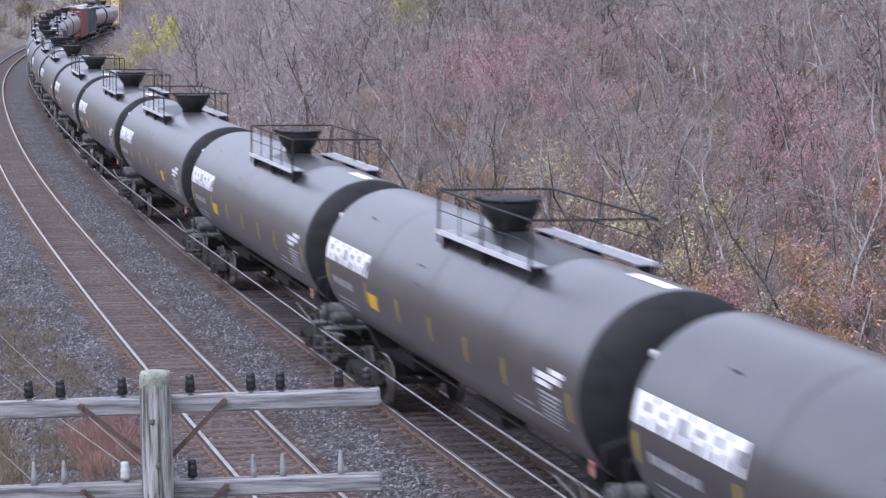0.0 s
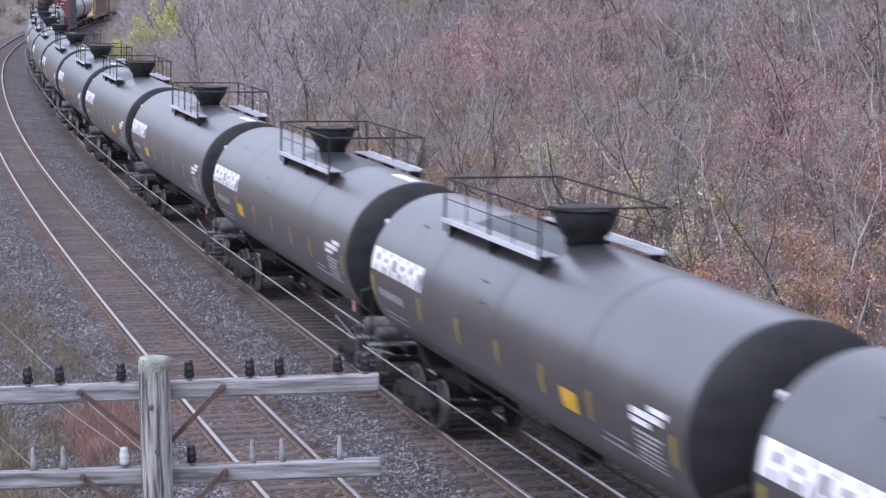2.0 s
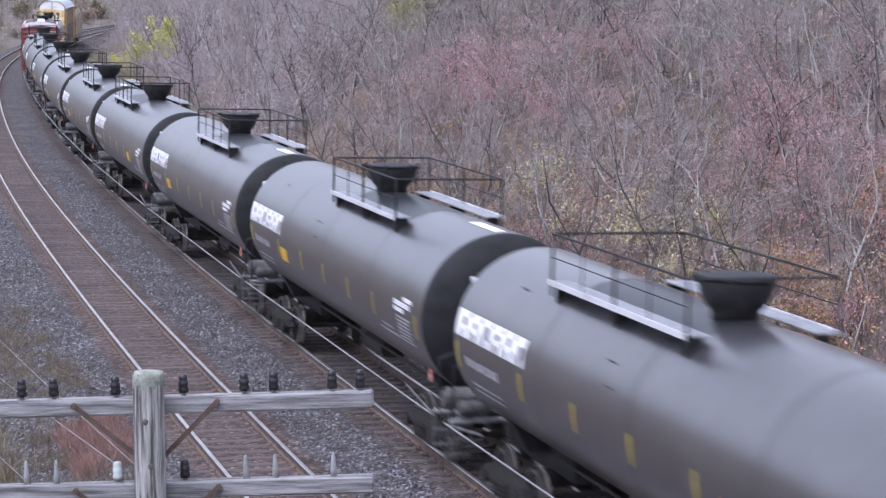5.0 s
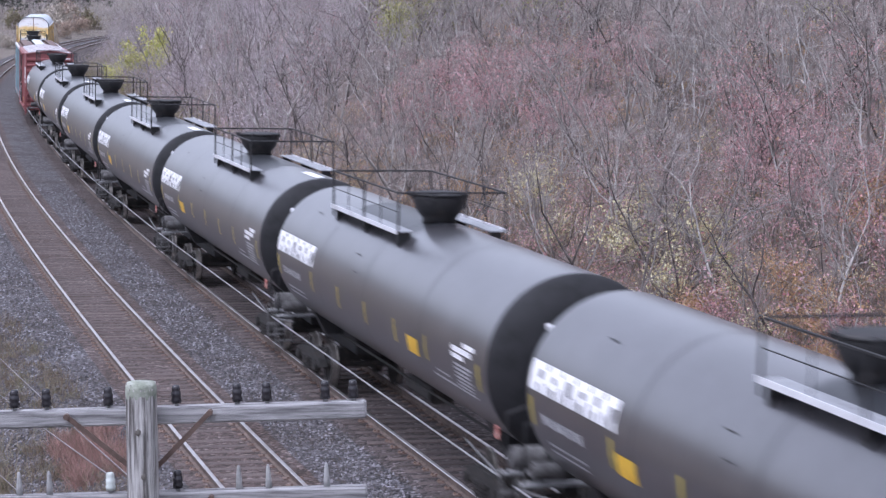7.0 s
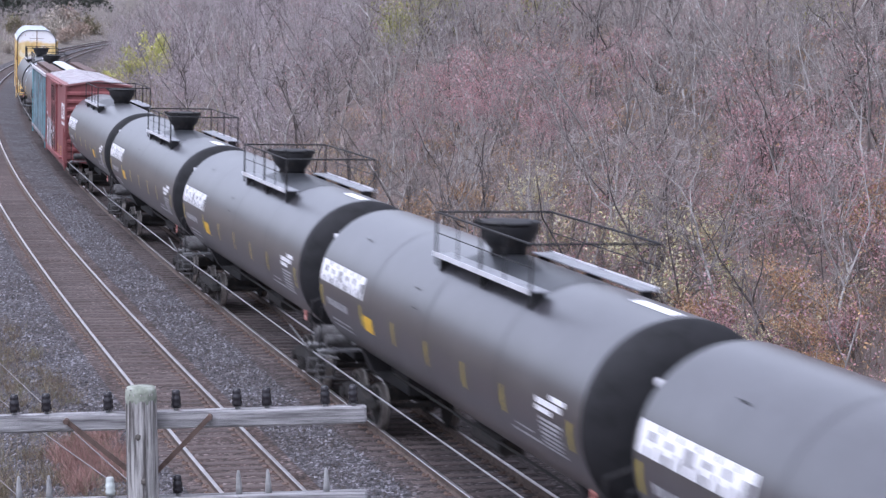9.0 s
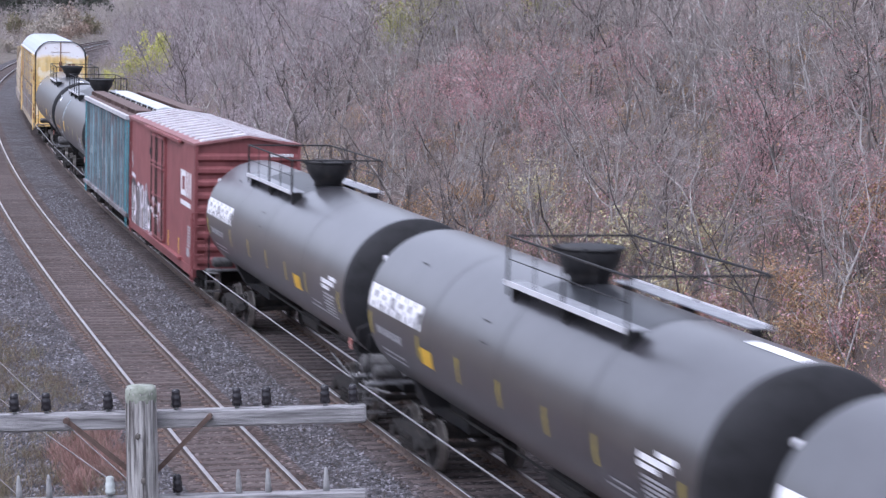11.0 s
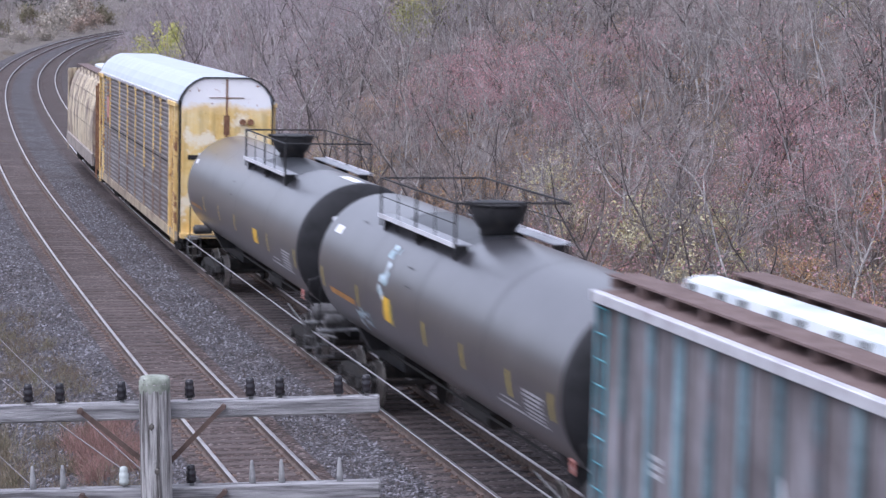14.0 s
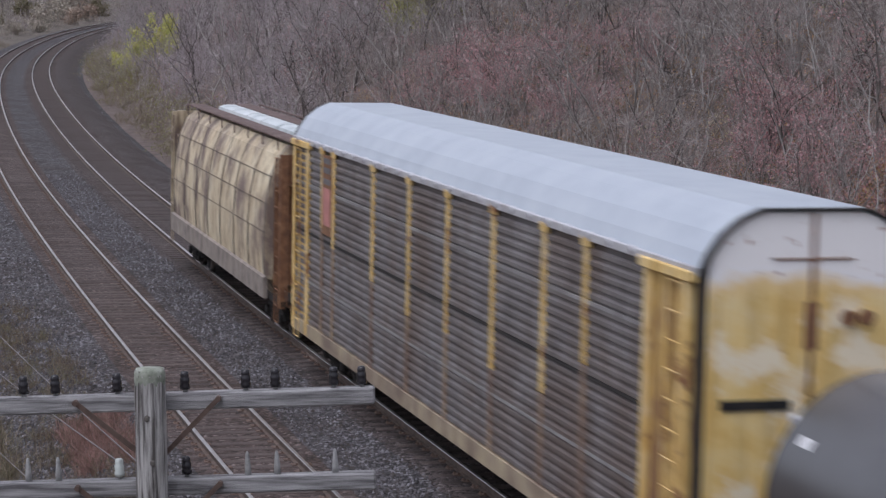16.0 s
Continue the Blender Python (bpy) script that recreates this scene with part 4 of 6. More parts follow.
def ladder(car, x, y, z0, z1, along, mat, width=0.42, n=None, name="ladder"):
    """Rungs and two stiles. along: 'y' on a side, 'x' on an end."""
    bm = bmesh.new()
    v = Vector((0, 1, 0)) if along == "y" else Vector((1, 0, 0))
    c = Vector((x, y, 0))
    for e in (-0.5, 0.5):
        rod(bm, c + v * e * width + Vector((0, 0, z0)), c + v * e * width + Vector((0, 0, z1)), 0.02, 5)
    n = n or int((z1 - z0) / 0.36)
    for i in range(n + 1):
        z = z0 + (z1 - z0) * i / n
        rod(bm, c - v * width / 2 + Vector((0, 0, z)), c + v * width / 2 + Vector((0, 0, z)), 0.015, 5)
    return part(name, bm, mat, car)


TANK_R, TANK_Z, TANK_HALF = 1.53, 2.74, 9.15


def skin(bm, a0, a1, y0, y1, lift=0.006, n=8):
    """A thin patch lying on the tank between two angles (0 the bank's side, 90 the top, 180 the other track's side)."""
    r = TANK_R + lift
    top = []
    for i in range(n + 1):
        a = radians(a0 + (a1 - a0) * i / n)
        top.append([bm.verts.new((r * math.cos(a), y, TANK_Z + r * math.sin(a))) for y in (y0, y1)])
    for p, q in zip(top, top[1:]):
        bm.faces.new((p[0], p[1], q[1], q[0])).smooth = True
    return bm


def decal(car, name, mat, a0, a1, y0, y1, label="", lift=0.006):
    return part(name, skin(bmesh.new(), a0, a1, y0, y1, lift, max(2, int(abs(a1 - a0) / 4))), mat, car, label)


M_TAGRED = surface("faded_red_tag", (0.55, 0.24, 0.2), (0.4, 0.13, 0.11), (0.72, 0.6, 0.57), 9, 0.6)
# black of the tanks' weld seams, also the painted shade beside hopper ribs
M_SEAM_AND_SHADE = surface("scuffed_seam_and_rib_shade", (0.04, 0.04, 0.044), scale=3, rough=0.6)
M_PATCH = surface("dark_smooth_patch", (0.03, 0.032, 0.036), scale=3, rough=0.28)
M_BARS = surface("dark_grey_lettering", (0.13, 0.125, 0.135), (0.08, 0.08, 0.085), (0.2, 0.2, 0.21), 10, 0.6)


def tank_car(decals, label, y0=-4.75):
    car = thing("tank_car", label, "tank car", "cars of the freight train")
    h = TANK_HALF
    bm = bmesh.new()
    prof = [(0.0, -h), (0.6, -h + 0.03), (1.05, -h + 0.11), (1.32, -h + 0.22), (1.46, -h + 0.34), (1.51, -h + 0.43), (TANK_R, -h + 0.52)]
    prof = prof + [(TANK_R, -h + 0.56), (TANK_R, 0), (TANK_R, h - 0.56)] + [(r, -z) for r, z in prof[::-1]]
    lathe(bm, prof, 64, Matrix.Translation((0, 0, TANK_Z)) @ pose(0, 0, 0, -90))
    me = bpy.data.meshes.new("tank")
    bmesh.ops.recalc_face_normals(bm, faces=bm.faces)
    bm.to_mesh(me)
    bm.free()
    me.materials.append(M_TANK), me.materials.append(M_HEAD_SHADE)
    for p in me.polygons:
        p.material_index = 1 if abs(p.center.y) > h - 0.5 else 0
    part("tank", me, None, car)
    bm = bmesh.new()
    lathe(bm, [(0.0, 4.18), (0.33, 4.18), (0.34, 4.36), (0.42, 4.45), (0.49, 4.56), (0.53, 4.68), (0.54, 4.76), (0.54, 4.8), (0.0, 4.8)], 32)
    housing = part("manway_housing", bm, M_BLACK, car)
    bm = bmesh.new()
    lathe(bm, [(0.0, 4.805), (0.57, 4.805), (0.58, 4.84), (0.5, 4.855), (0.0, 4.87)], 32)
    rod(bm, (-0.52, 0.1, 4.83), (-0.64, 0.1, 4.83), 0.04, 6)
    for i in range(6):
        a = i * math.pi / 3
        rod(bm, (0.56 * math.cos(a), 0.56 * math.sin(a), 4.74), (0.56 * math.cos(a), 0.56 * math.sin(a), 4.87), 0.03, 6)
    part("lid", bm, M_BLACK, housing, "flat black lid with clamping bolts")
    y1, zw, zr = y0 + 5.7, 4.15, 4.92
    mid = (y0 + y1) / 2
    # darker, smoother patch on the tank top between the walkways
    decal(car, "platform_patch", M_PATCH, 60, 120, y0 + 0.3, y1 - 0.5, lift=0.004)
    for sx in (-1, 1):
        bm = bmesh.new()
        xs = sorted((sx * 0.76, sx * 1.1))
        box(bm, (xs[0], y0, zw), (xs[1], y1, zw + 0.03), 0.006)
        walkway = part("walkway", bm, M_GRATE, car)
        part("toe_board", box(bmesh.new(), (sx * 1.115 - 0.012, y0 - 0.01, zw - 0.03), (sx * 1.115 + 0.012, y1 + 0.01, zw + 0.055)), M_GALV_EDGE, walkway, "bright galvanised toe board")
        for y in (y0 + 0.15, mid, y1 - 0.15):
            part("bracket", box(bmesh.new(), (sx * 0.93 - 0.12, y - 0.03, 3.86), (sx * 0.93 + 0.12, y + 0.03, zw)), M_BLACK, walkway)
        bm = bmesh.new()
        rod(bm, (sx * 1.08, y0, zr), (sx * 1.08, y1, zr), 0.02)
        rod(bm, (sx * 1.08, y0, zw + 0.4), (sx * 1.08, y1, zw + 0.4), 0.01)
        for y in (y0, mid - 1.42, mid, mid + 1.42, y1):
            rod(bm, (sx * 1.08, y, zw - 0.2), (sx * 1.08, y, zr), 0.024 if y in (y0, mid, y1) else 0.012)
        part("handrail", bm, M_BLACK, car)
    for y in (y0, y1):
        bm = bmesh.new()
        rod(bm, (-1.08, y, zr), (1.08, y, zr), 0.02)
        part("cross_rail", bm, M_BLACK, car)
    for d in (-1, 1):
        y = d * 7.1
        truck(car, y)
        bm = bmesh.new()
        box(bm, (-0.33, *sorted((y - d * 1.5, y + d * 1.95))[:1], 0.76), (0.33, max(y - d * 1.5, y + d * 1.95), 1.18), 0.02)
        part("stub_sill", bm, M_BLACK, car)
        bm = bmesh.new()
        extrude_y(bm, [(-0.7, 1.05), (0.7, 1.05), (1.0, 1.58), (0.5, 1.3), (-0.5, 1.3), (-1.0, 1.58)], y - 0.2, y + 0.2)
        part("saddle", bm, M_BLACK, car)
        coupler(car, d * 9.1, d * 0.62)
        for sx in (-1, 1):
            bm = bmesh.new()
            ye = d * 9.25
            for z in (0.55, 0.82, 1.08):
                box(bm, (min(sx * 1.02, sx * 1.42), ye - 0.1, z), (max(sx * 1.02, sx * 1.42), ye + 0.1, z + 0.03))
            for x in (1.02, 1.42):
                rod(bm, (sx * x, ye, 0.55), (sx * x, ye, 1.2), 0.02)
            rod(bm, (sx * 1.42, ye, 1.08), (sx * 1.42, d * 7.2, 1.3), 0.025)
            part("end_steps", bm, M_STEP, car)
        bm = bmesh.new()
        box(bm, (-1.42, d * 9.25 - 0.13, 1.14), (1.42, d * 9.25 + 0.13, 1.18))
        part("end_platform", bm, M_PIPE, car)
        bm = bmesh.new()
        pts = [(-1.35, d * 9.3, 1.16), (-1.35, d * 9.25, 2.1), (-0.9, d * 9.25, 2.25), (0.9, d * 9.25, 2.25), (1.35, d * 9.25, 2.1), (1.35, d * 9.3, 1.16)]
        for a, b in zip(pts, pts[1:]):
            rod(bm, a, b, 0.02)
        part("end_rail", bm, M_BLACK, car)
        bm = bmesh.new()
        rr = 0.19 if d < 0 else 0.14
        rod(bm, (-1.22, d * 9.2, 1.38), (-0.7, d * 9.2, 1.38), rr, 14)
        rod(bm, (-1.26, d * 9.2, 1.38), (-1.22, d * 9.2, 1.38), rr * 0.7, 14)
        part("brake_cylinder" if d < 0 else "reservoir", bm, M_STEP, car, "dull grey brake cylinder" if d < 0 else "dull grey air reservoir")
        if d < 0:
            part("brake_tag", box(bmesh.new(), (-1.46, -9.1, 1.66), (-1.42, -9.0, 1.88), 0.01), M_TAGRED, car, "faded red and white tag")
    for sx in (-1, 1):
        bm = bmesh.new()
        rod(bm, (sx * 1.5, -9.25, 1.13), (sx * 1.5, 9.25, 1.13), 0.018)
        part("side_rail", bm, M_PIPE, car)
    bm = bmesh.new()
    rod(bm, (-0.5, -6.2, 1.12), (-0.5, 6.2, 1.12), 0.03)
    rod(bm, (-0.35, -1.4, 1.02), (-0.35, 0.4, 1.02), 0.17, 10)
    rod(bm, (0, -0.6, 0.75), (0, -0.6, 1.3), 0.2, 12)
    part("brake_gear", bm, M_UNDER, car)
    for y, a in ((6.2, 132), (1.2, 150), (0.9, 163)):
        decal(car, "grab_bracket", M_BLACK, a, a + 0.9, y - 0.16, y + 0.16, lift=0.02)
    for y in (-4.4, 0.0, 4.1):
        decal(car, "weld_seam", M_SEAM_AND_SHADE, 40, 230, y - 0.012, y + 0.012, lift=0.005)
    part("head_bracket", box(bmesh.new(), (-1.19, 8.68, 3.63), (-1.08, 8.84, 3.74), 0.02), M_HATCH_WHITE, car, "small white bracket on the tank's shoulder")
    decals(car)
    return car


def strips(car, ys):
    for y in ys:
        decal(car, "reflector_strip", M_STRIP, 181, 197.5, y - 0.07, y + 0.07)


def roof_mark(car):
    decal(car, "roof_marking", M_WHITE, 86, 95, -8.4, -6.7, "white strip on top of the tank")


def common_end(car, bright=True):
    for a0, a1, y0, y1 in ((172.5, 175.5, -7.9, -7.2), (176.5, 180, -7.75, -6.55), (181.2, 184.2, -7.3, -6.55)) if bright else ():
        decal(car, "data_block", M_WHITE, a0, a1, y0, y1, "white stencilled block")
    for i in range(7):
        decal(car, "stencil_line", M_STENCIL, 187 + i * 2.9, 188.7 + i * 2.9, -7.75 + 0.07 * (i % 3), -6.7 + 0.05 * (i % 2))
    decal(car, "stencil_line", M_STENCIL, 204, 206, -6.6, -5.0)
    decal(car, "stencil_line", M_STENCIL, 199.5, 201, -6.2, -5.3)


def named_decals(square):
    def put(car):
        plate = decal(car, "name_plate", M_WHITE, 160, 177, 4.75, 8.55, "white plate with grey blocks")
        for i in range(6):
            y = 8.38 - i * 0.63
            wide = (0.2, 0.16, 0.24)[i % 3]
            part("letter_block", skin(bmesh.new(), 164.2 + 1.2 * (i % 2), 168.8 + 3.4 * (i % 3 == 2), y - 0.2 - wide, y - 0.2, 0.01, 2), M_BARS, plate)
            part("letter_block", skin(bmesh.new(), 172.2, 177.2, y - 0.18 - 0.09 * (i % 2 + 1), y - 0.16, 0.01, 2), M_BARS, plate)
            if i:
                part("letter_block", skin(bmesh.new(), 160.2, 163.5, y + 0.02, y + 0.11, 0.01, 2), M_BARS, plate)
                part("letter_block", skin(bmesh.new(), 169.5 + i % 2, 177.2, y - 0.01, y + 0.07, 0.01, 2), M_BARS, plate)
        for i in range(9):
            decal(car, "stencil_line", M_STENCIL, 188.3 + 0.6 * (i % 2), 194.5 - 0.7 * (i % 3 == 1), 7.95 - i * 0.205 - 0.15, 7.95 - i * 0.205)
        for a in (205, 210):
            decal(car, "stencil_line", M_STENCIL, a, a + 2, 6.25, 7.95)
        strips(car, (8.45, 4.9, 2.3, -0.1, -2.5, -4.76, -8.15))
        decal(car, "placard", M_YELLOW, 187, 199, square - 0.38, square + 0.38, "yellow square placard")
        common_end(car)
        if square > 0:
            roof_mark(car)
    return put


M_PAINT_BLUE = islands("pale_blue_spray_paint", [(0.35, 0.5, 0.55), (0.6, 0.66, 0.7), (0.2, 0.28, 0.32)])


def blobs(car, name, mat, cells, a0, a1, y0, y1, seed, label):
    """Loose strokes of spray paint on the tank's side."""
    rnd = random.Random(seed)
    bm = bmesh.new()
    for _ in range(cells):
        a, y = rnd.uniform(a0, a1), rnd.uniform(y0, y1)
        skin(bm, a, a + rnd.uniform(2, 6), y, y + rnd.uniform(0.06, 0.22), 0.008 + rnd.random() * 0.004, 3)
    ob = part(name, bm, mat, car, label)
    ob["kind"] = "stuff"
    return ob


def painted_decals(car):
    decal(car, "data_block", M_WHITE, 143, 150, 7.35, 7.95, "white square panel")
    strips(car, (8.28, 4.9, 2.0, -0.5, -3.1, -5.9, -8.15))
    decal(car, "orange_band", surface("faded_orange_paint", (0.4, 0.2, 0.06)), 194, 199, 5.3, 7.6)
    blobs(car, "spray_paint", M_PAINT_BLUE, 26, 138, 176, 2.45, 2.85, 3, "pale blue sprayed strokes")
    blobs(car, "spray_paint", M_PAINT_BLUE, 16, 196, 216, 4.0, 5.2, 4, "pale blue sprayed strokes")
    decal(car, "placard", M_YELLOW, 178, 196, 2.1, 2.6, "yellow sprayed patch")
    common_end(car, False)


def plain_decals(car):
    decal(car, "data_block", M_WHITE, 146, 151, 7.95, 8.25)
    strips(car, (5.5, 2.8, 0.1, -4.8, -8.35))
    decal(car, "orange_band", surface("worn_orange_paint", (0.3, 0.17, 0.07)), 195, 199, 6.2, 8.2)
    decal(car, "placard", M_YELLOW, 183, 197, -3.4, -2.75, "yellow square placard")
    common_end(car, False)
    roof_mark(car)


# ---- boxcar
M_RED = surface("oxide_red_paint", (0.25, 0.078, 0.08), (0.205, 0.062, 0.064), (0.29, 0.1, 0.102), 1.5, 0.55, 0, 0.04, 20, streak=0.3)
M_REDROOF = surface("faded_red_roof", (0.27, 0.115, 0.115), (0.2, 0.085, 0.085), (0.34, 0.165, 0.165), 2, 0.5)
M_GALV = surface("weathered_galvanised_sheet", (0.6, 0.6, 0.63), (0.44, 0.4, 0.42), (0.74, 0.74, 0.76), 2.5, 0.42, 0.3)
M_TAG = islands("sprayed_lettering", [(0.8, 0.77, 0.82), (0.62, 0.58, 0.64), (0.84, 0.82, 0.86), (0.12, 0.11, 0.12), (0.75, 0.72, 0.77), (0.4, 0.24, 0.17), (0.85, 0.83, 0.87)])
M_TAGDARK = surface("dark_sprayed_fill", (0.06, 0.055, 0.06), (0.04, 0.036, 0.04), (0.16, 0.09, 0.09), 2.5, 0.6)


def quad_patch(bm, x, pts):
    """A flat patch of thickness 4 mm on a side at x; pts are (y, z)."""
    bm.faces.new([bm.verts.new((x, y, z)) for y, z in pts])


def box_car():
    car = thing("box_car", "oxide red steel boxcar with sprayed lettering and ribbed roof", "boxcar", "cars of the freight train")
    h, w, ze = 7.72, 1.5, 4.55
    bm = bmesh.new()
    extrude_y(bm, [(-w, 0.95), (w, 0.95), (w, ze), (0, 4.76), (-w, ze)], -h + 0.1, h - 0.1)
    part("body", bm, M_RED, car)
    bm = bmesh.new()
    for sx in (-1, 1):
        a = [(sx * 1.56, ze - 0.06), (sx * 1.56, ze + 0.02), (0, 4.80), (0, 4.74)]
        extrude_y(bm, a if sx < 0 else a[::-1], -h - 0.02, h + 0.02)
    roof = part("roof", bm, M_REDROOF, car)
    n = 15
    for i in range(n):
        y = -h + 0.35 + i * (2 * h - 0.7) / (n - 1)
        bm = bmesh.new()
        for sx in (-1, 1):
            a = [(sx * 1.34, 4.606), (sx * 1.28, 4.656), (sx * 0.02, 4.842), (sx * 0.02, 4.79)]
            extrude_y(bm, a if sx < 0 else a[::-1], y - 0.24, y + 0.24)
        part("roof_panel", bm, M_GALV, roof, "galvanised roof panel")
    for d in (-1, 1):
        y = d * (h - 0.1)
        for i, z in enumerate(np.arange(1.2, 4.2, 0.37)):
            bm = bmesh.new()
            a = [(y, z - 0.13), (y + d * 0.09, z - 0.05), (y + d * 0.09, z + 0.05), (y, z + 0.13)]
            vs = [[bm.verts.new((x, p, q)) for p, q in a] for x in (-1.44, 1.44)]
            for j in range(3):
                bm.faces.new((vs[0][j], vs[0][j + 1], vs[1][j + 1], vs[1][j]))
            bm.faces.new(vs[0]), bm.faces.new(vs[1][::-1])
            part("end_rib", bm, M_RED, car)
        for sx in (-1, 1):
            bm = bmesh.new()
            box(bm, (min(sx * 1.43, sx * 1.52), min(y, y + d * 0.1), 0.95), (max(sx * 1.43, sx * 1.52), max(y, y + d * 0.1), ze))
            part("corner_post", bm, M_RED, car)
        truck(car, d * 5.9)
        coupler(car, d * 7.5, d * 1.0)
    ladder(car, -1.4, -h - 0.1, 1.0, 2.6, "x", M_RED, 0.4)
    ladder(car, -1.53, -h + 0.35, 0.6, 2.4, "y", M_RED, 0.42)
    ladder(car, -1.53, h - 0.35, 0.6, 4.4, "y", M_RED, 0.42)
    for i in range(7):
        bm = bmesh.new()
        x = 0.62 + i * 0.1
        box(bm, (x, -h - 0.012, 4.2), (x + 0.08, -h + 0.1, 4.28))
        part("end_stencil", bm, M_WHITE, car)
    # doors
    door = None
    for y0, y1 in ((-1.62, -0.05), (-0.02, 1.28)):
        bm = bmesh.new()
        box(bm, (-1.58, y0, 1.1), (-1.5, y1, 4.38), 0.01)
        door = part("sliding_door", bm, M_RED, car)
        for z in (1.15, 2.15, 2.45, 3.35, 3.48, 4.3):
            part("door_rib", box(bmesh.new(), (-1.63, y0, z - 0.035), (-1.58, y1, z + 0.035), 0.01), M_RED, door)
        bm = bmesh.new()
        for y in (y0 + 0.16, y1 - 0.16):
            rod(bm, (-1.62, y, 1.1), (-1.62, y, 4.36), 0.02)
        part("lock_rod", bm, M_UNDER, door)
    for z, y0, y1 in ((4.47, -5.2, 2.9), (1.02, -5.2, 2.9)):
        bm = bmesh.new()
        box(bm, (-1.65, y0, z - 0.045), (-1.5, y1, z + 0.045), 0.01)
        part("door_rail", bm, M_RED, car)
    bm = bmesh.new()
    box(bm, (-1.56, 1.9, 3.62), (-1.5, 2.08, 3.82))
    part("door_stop", bm, M_BLACK, car)
    bm = bmesh.new()
    box(bm, (-1.52, -h + 0.2, 0.72), (-1.42, h - 0.2, 0.97))
    for y in (-4, -2, 0, 2, 4):
        box(bm, (-1.2, y - 0.1, 0.7), (1.2, y + 0.1, 0.95))
    part("side_sill", bm, M_RED, car)
    # the emblem and the markings, as plain shapes
    x = -1.506
    emblem = part("emblem", box(bmesh.new(), (x, -5.05, 2.9), (x + 0.005, -4.8, 3.64)), M_WHITE, car, "white emblem of plain blocks")
    for y0, y1, z0, z1 in ((-5.62, -5.05, 3.47, 3.64), (-5.62, -5.05, 2.9, 3.07), (-5.9, -5.68, 2.9, 3.64), (-6.36, -6.12, 2.9, 3.64), (-6.84, -6.6, 2.9, 3.64)):
        part("emblem_block", box(bmesh.new(), (x, y0, z0), (x + 0.005, y1, z1)), M_WHITE, emblem)
    part("white_bar", box(bmesh.new(), (x, -6.8, 2.62), (x + 0.005, -4.8, 2.76)), M_WHITE, car)
    for i in range(7):
        part("stencil_line", box(bmesh.new(), (x, -6.85, 1.5 + i * 0.09), (x + 0.005, -6.25, 1.55 + i * 0.09)), M_STENCIL, car)
    part("data_block", box(bmesh.new(), (x, -6.6, 1.2), (x + 0.005, -6.1, 1.45)), M_STENCIL, car)
    for y in (-2.2, -4.45, -7.4):
        part("reflector_strip", box(bmesh.new(), (x, y - 0.07, 1.1), (x + 0.005, y + 0.07, 1.55)), M_YELLOW, car)
    rnd = random.Random(11)
    # sprayed strokes: dark fill low on the side, tall bars and loops over it, broken loops on the doors

    def stroke(bm, x, pts, wide):
        """A ribbon of paint through the points (y, z)."""
        left, right = [], []
        for i, (y, z) in enumerate(pts):
            (ya, za), (yb, zb) = pts[max(0, i - 1)], pts[min(len(pts) - 1, i + 1)]
            ln = math.hypot(yb - ya, zb - za) or 1
            ny, nz = -(zb - za) / ln * wide / 2, (yb - ya) / ln * wide / 2
            left.append(bm.verts.new((x, y + ny, z + nz)))
            right.append(bm.verts.new((x, y - ny, z - nz)))
        for i in range(len(pts) - 1):
            bm.faces.new((left[i], left[i + 1], right[i + 1], right[i]))

    def loop(y, z, ry, rz, a0, a1, n=9):
        return [(y + ry * math.cos(radians(a0 + (a1 - a0) * i / n)), z + rz * math.sin(radians(a0 + (a1 - a0) * i / n))) for i in range(n + 1)]

    bm = bmesh.new()
    edge = [(7.35, 0.85), (7.4, 2.35), (6.6, 2.5), (5.6, 2.3), (4.6, 2.45), (4.0, 2.2), (3.0, 2.35), (2.2, 1.9), (1.75, 1.6), (1.75, 0.85)]
    quad_patch(bm, x - 0.002, edge)
    part("sprayed_fill", bm, M_TAGDARK, car, "dark sprayed fill behind the strokes")
    bm = bmesh.new()
    y = 7.25
    while y > 1.9:
        top = 2.35 - 0.12 * abs(math.sin(y * 1.9)) - (0.35 if y < 3 else 0)
        foot = 0.8 + 0.12 * abs(math.cos(y * 2.3))
        sl = rnd.uniform(-0.06, 0.1)
        stroke(bm, x - 0.004 - 0.001 * rnd.random(), [(y, foot), (y + sl * 0.3, (foot + top) / 2), (y + sl, top)], rnd.uniform(0.09, 0.17))
        y -= rnd.uniform(0.26, 0.4)
    for yc, zc, ry, rz, a0, a1 in ((6.2, 1.6, 0.3, 0.3, 20, 300), (5.2, 2.2, 0.35, 0.2, -20, 190), (4.2, 2.05, 0.3, 0.35, 0, 330), (3.2, 2.15, 0.32, 0.38, -30, 240), (2.5, 1.5, 0.3, 0.35, 30, 320), (3.7, 1.4, 0.3, 0.3, -60, 200)):
        stroke(bm, x - 0.006, loop(yc, zc, ry, rz, a0, a1), 0.13)
    for _ in range(15):
        yc, zc = rnd.uniform(-1.4, 1.2), rnd.uniform(1.2, 2.2)
        a0 = rnd.uniform(0, 360)
        stroke(bm, -1.634, loop(yc, zc, rnd.uniform(0.12, 0.35), rnd.uniform(0.1, 0.28), a0, a0 + rnd.uniform(80, 230), 6), rnd.uniform(0.05, 0.11))
    for _ in range(6):
        yc, zc = rnd.uniform(6.6, 7.3), rnd.uniform(2.75, 3.3)
        stroke(bm, x - 0.003, loop(yc, zc, 0.12, 0.16, rnd.uniform(0, 180), rnd.uniform(220, 360), 6), 0.05)
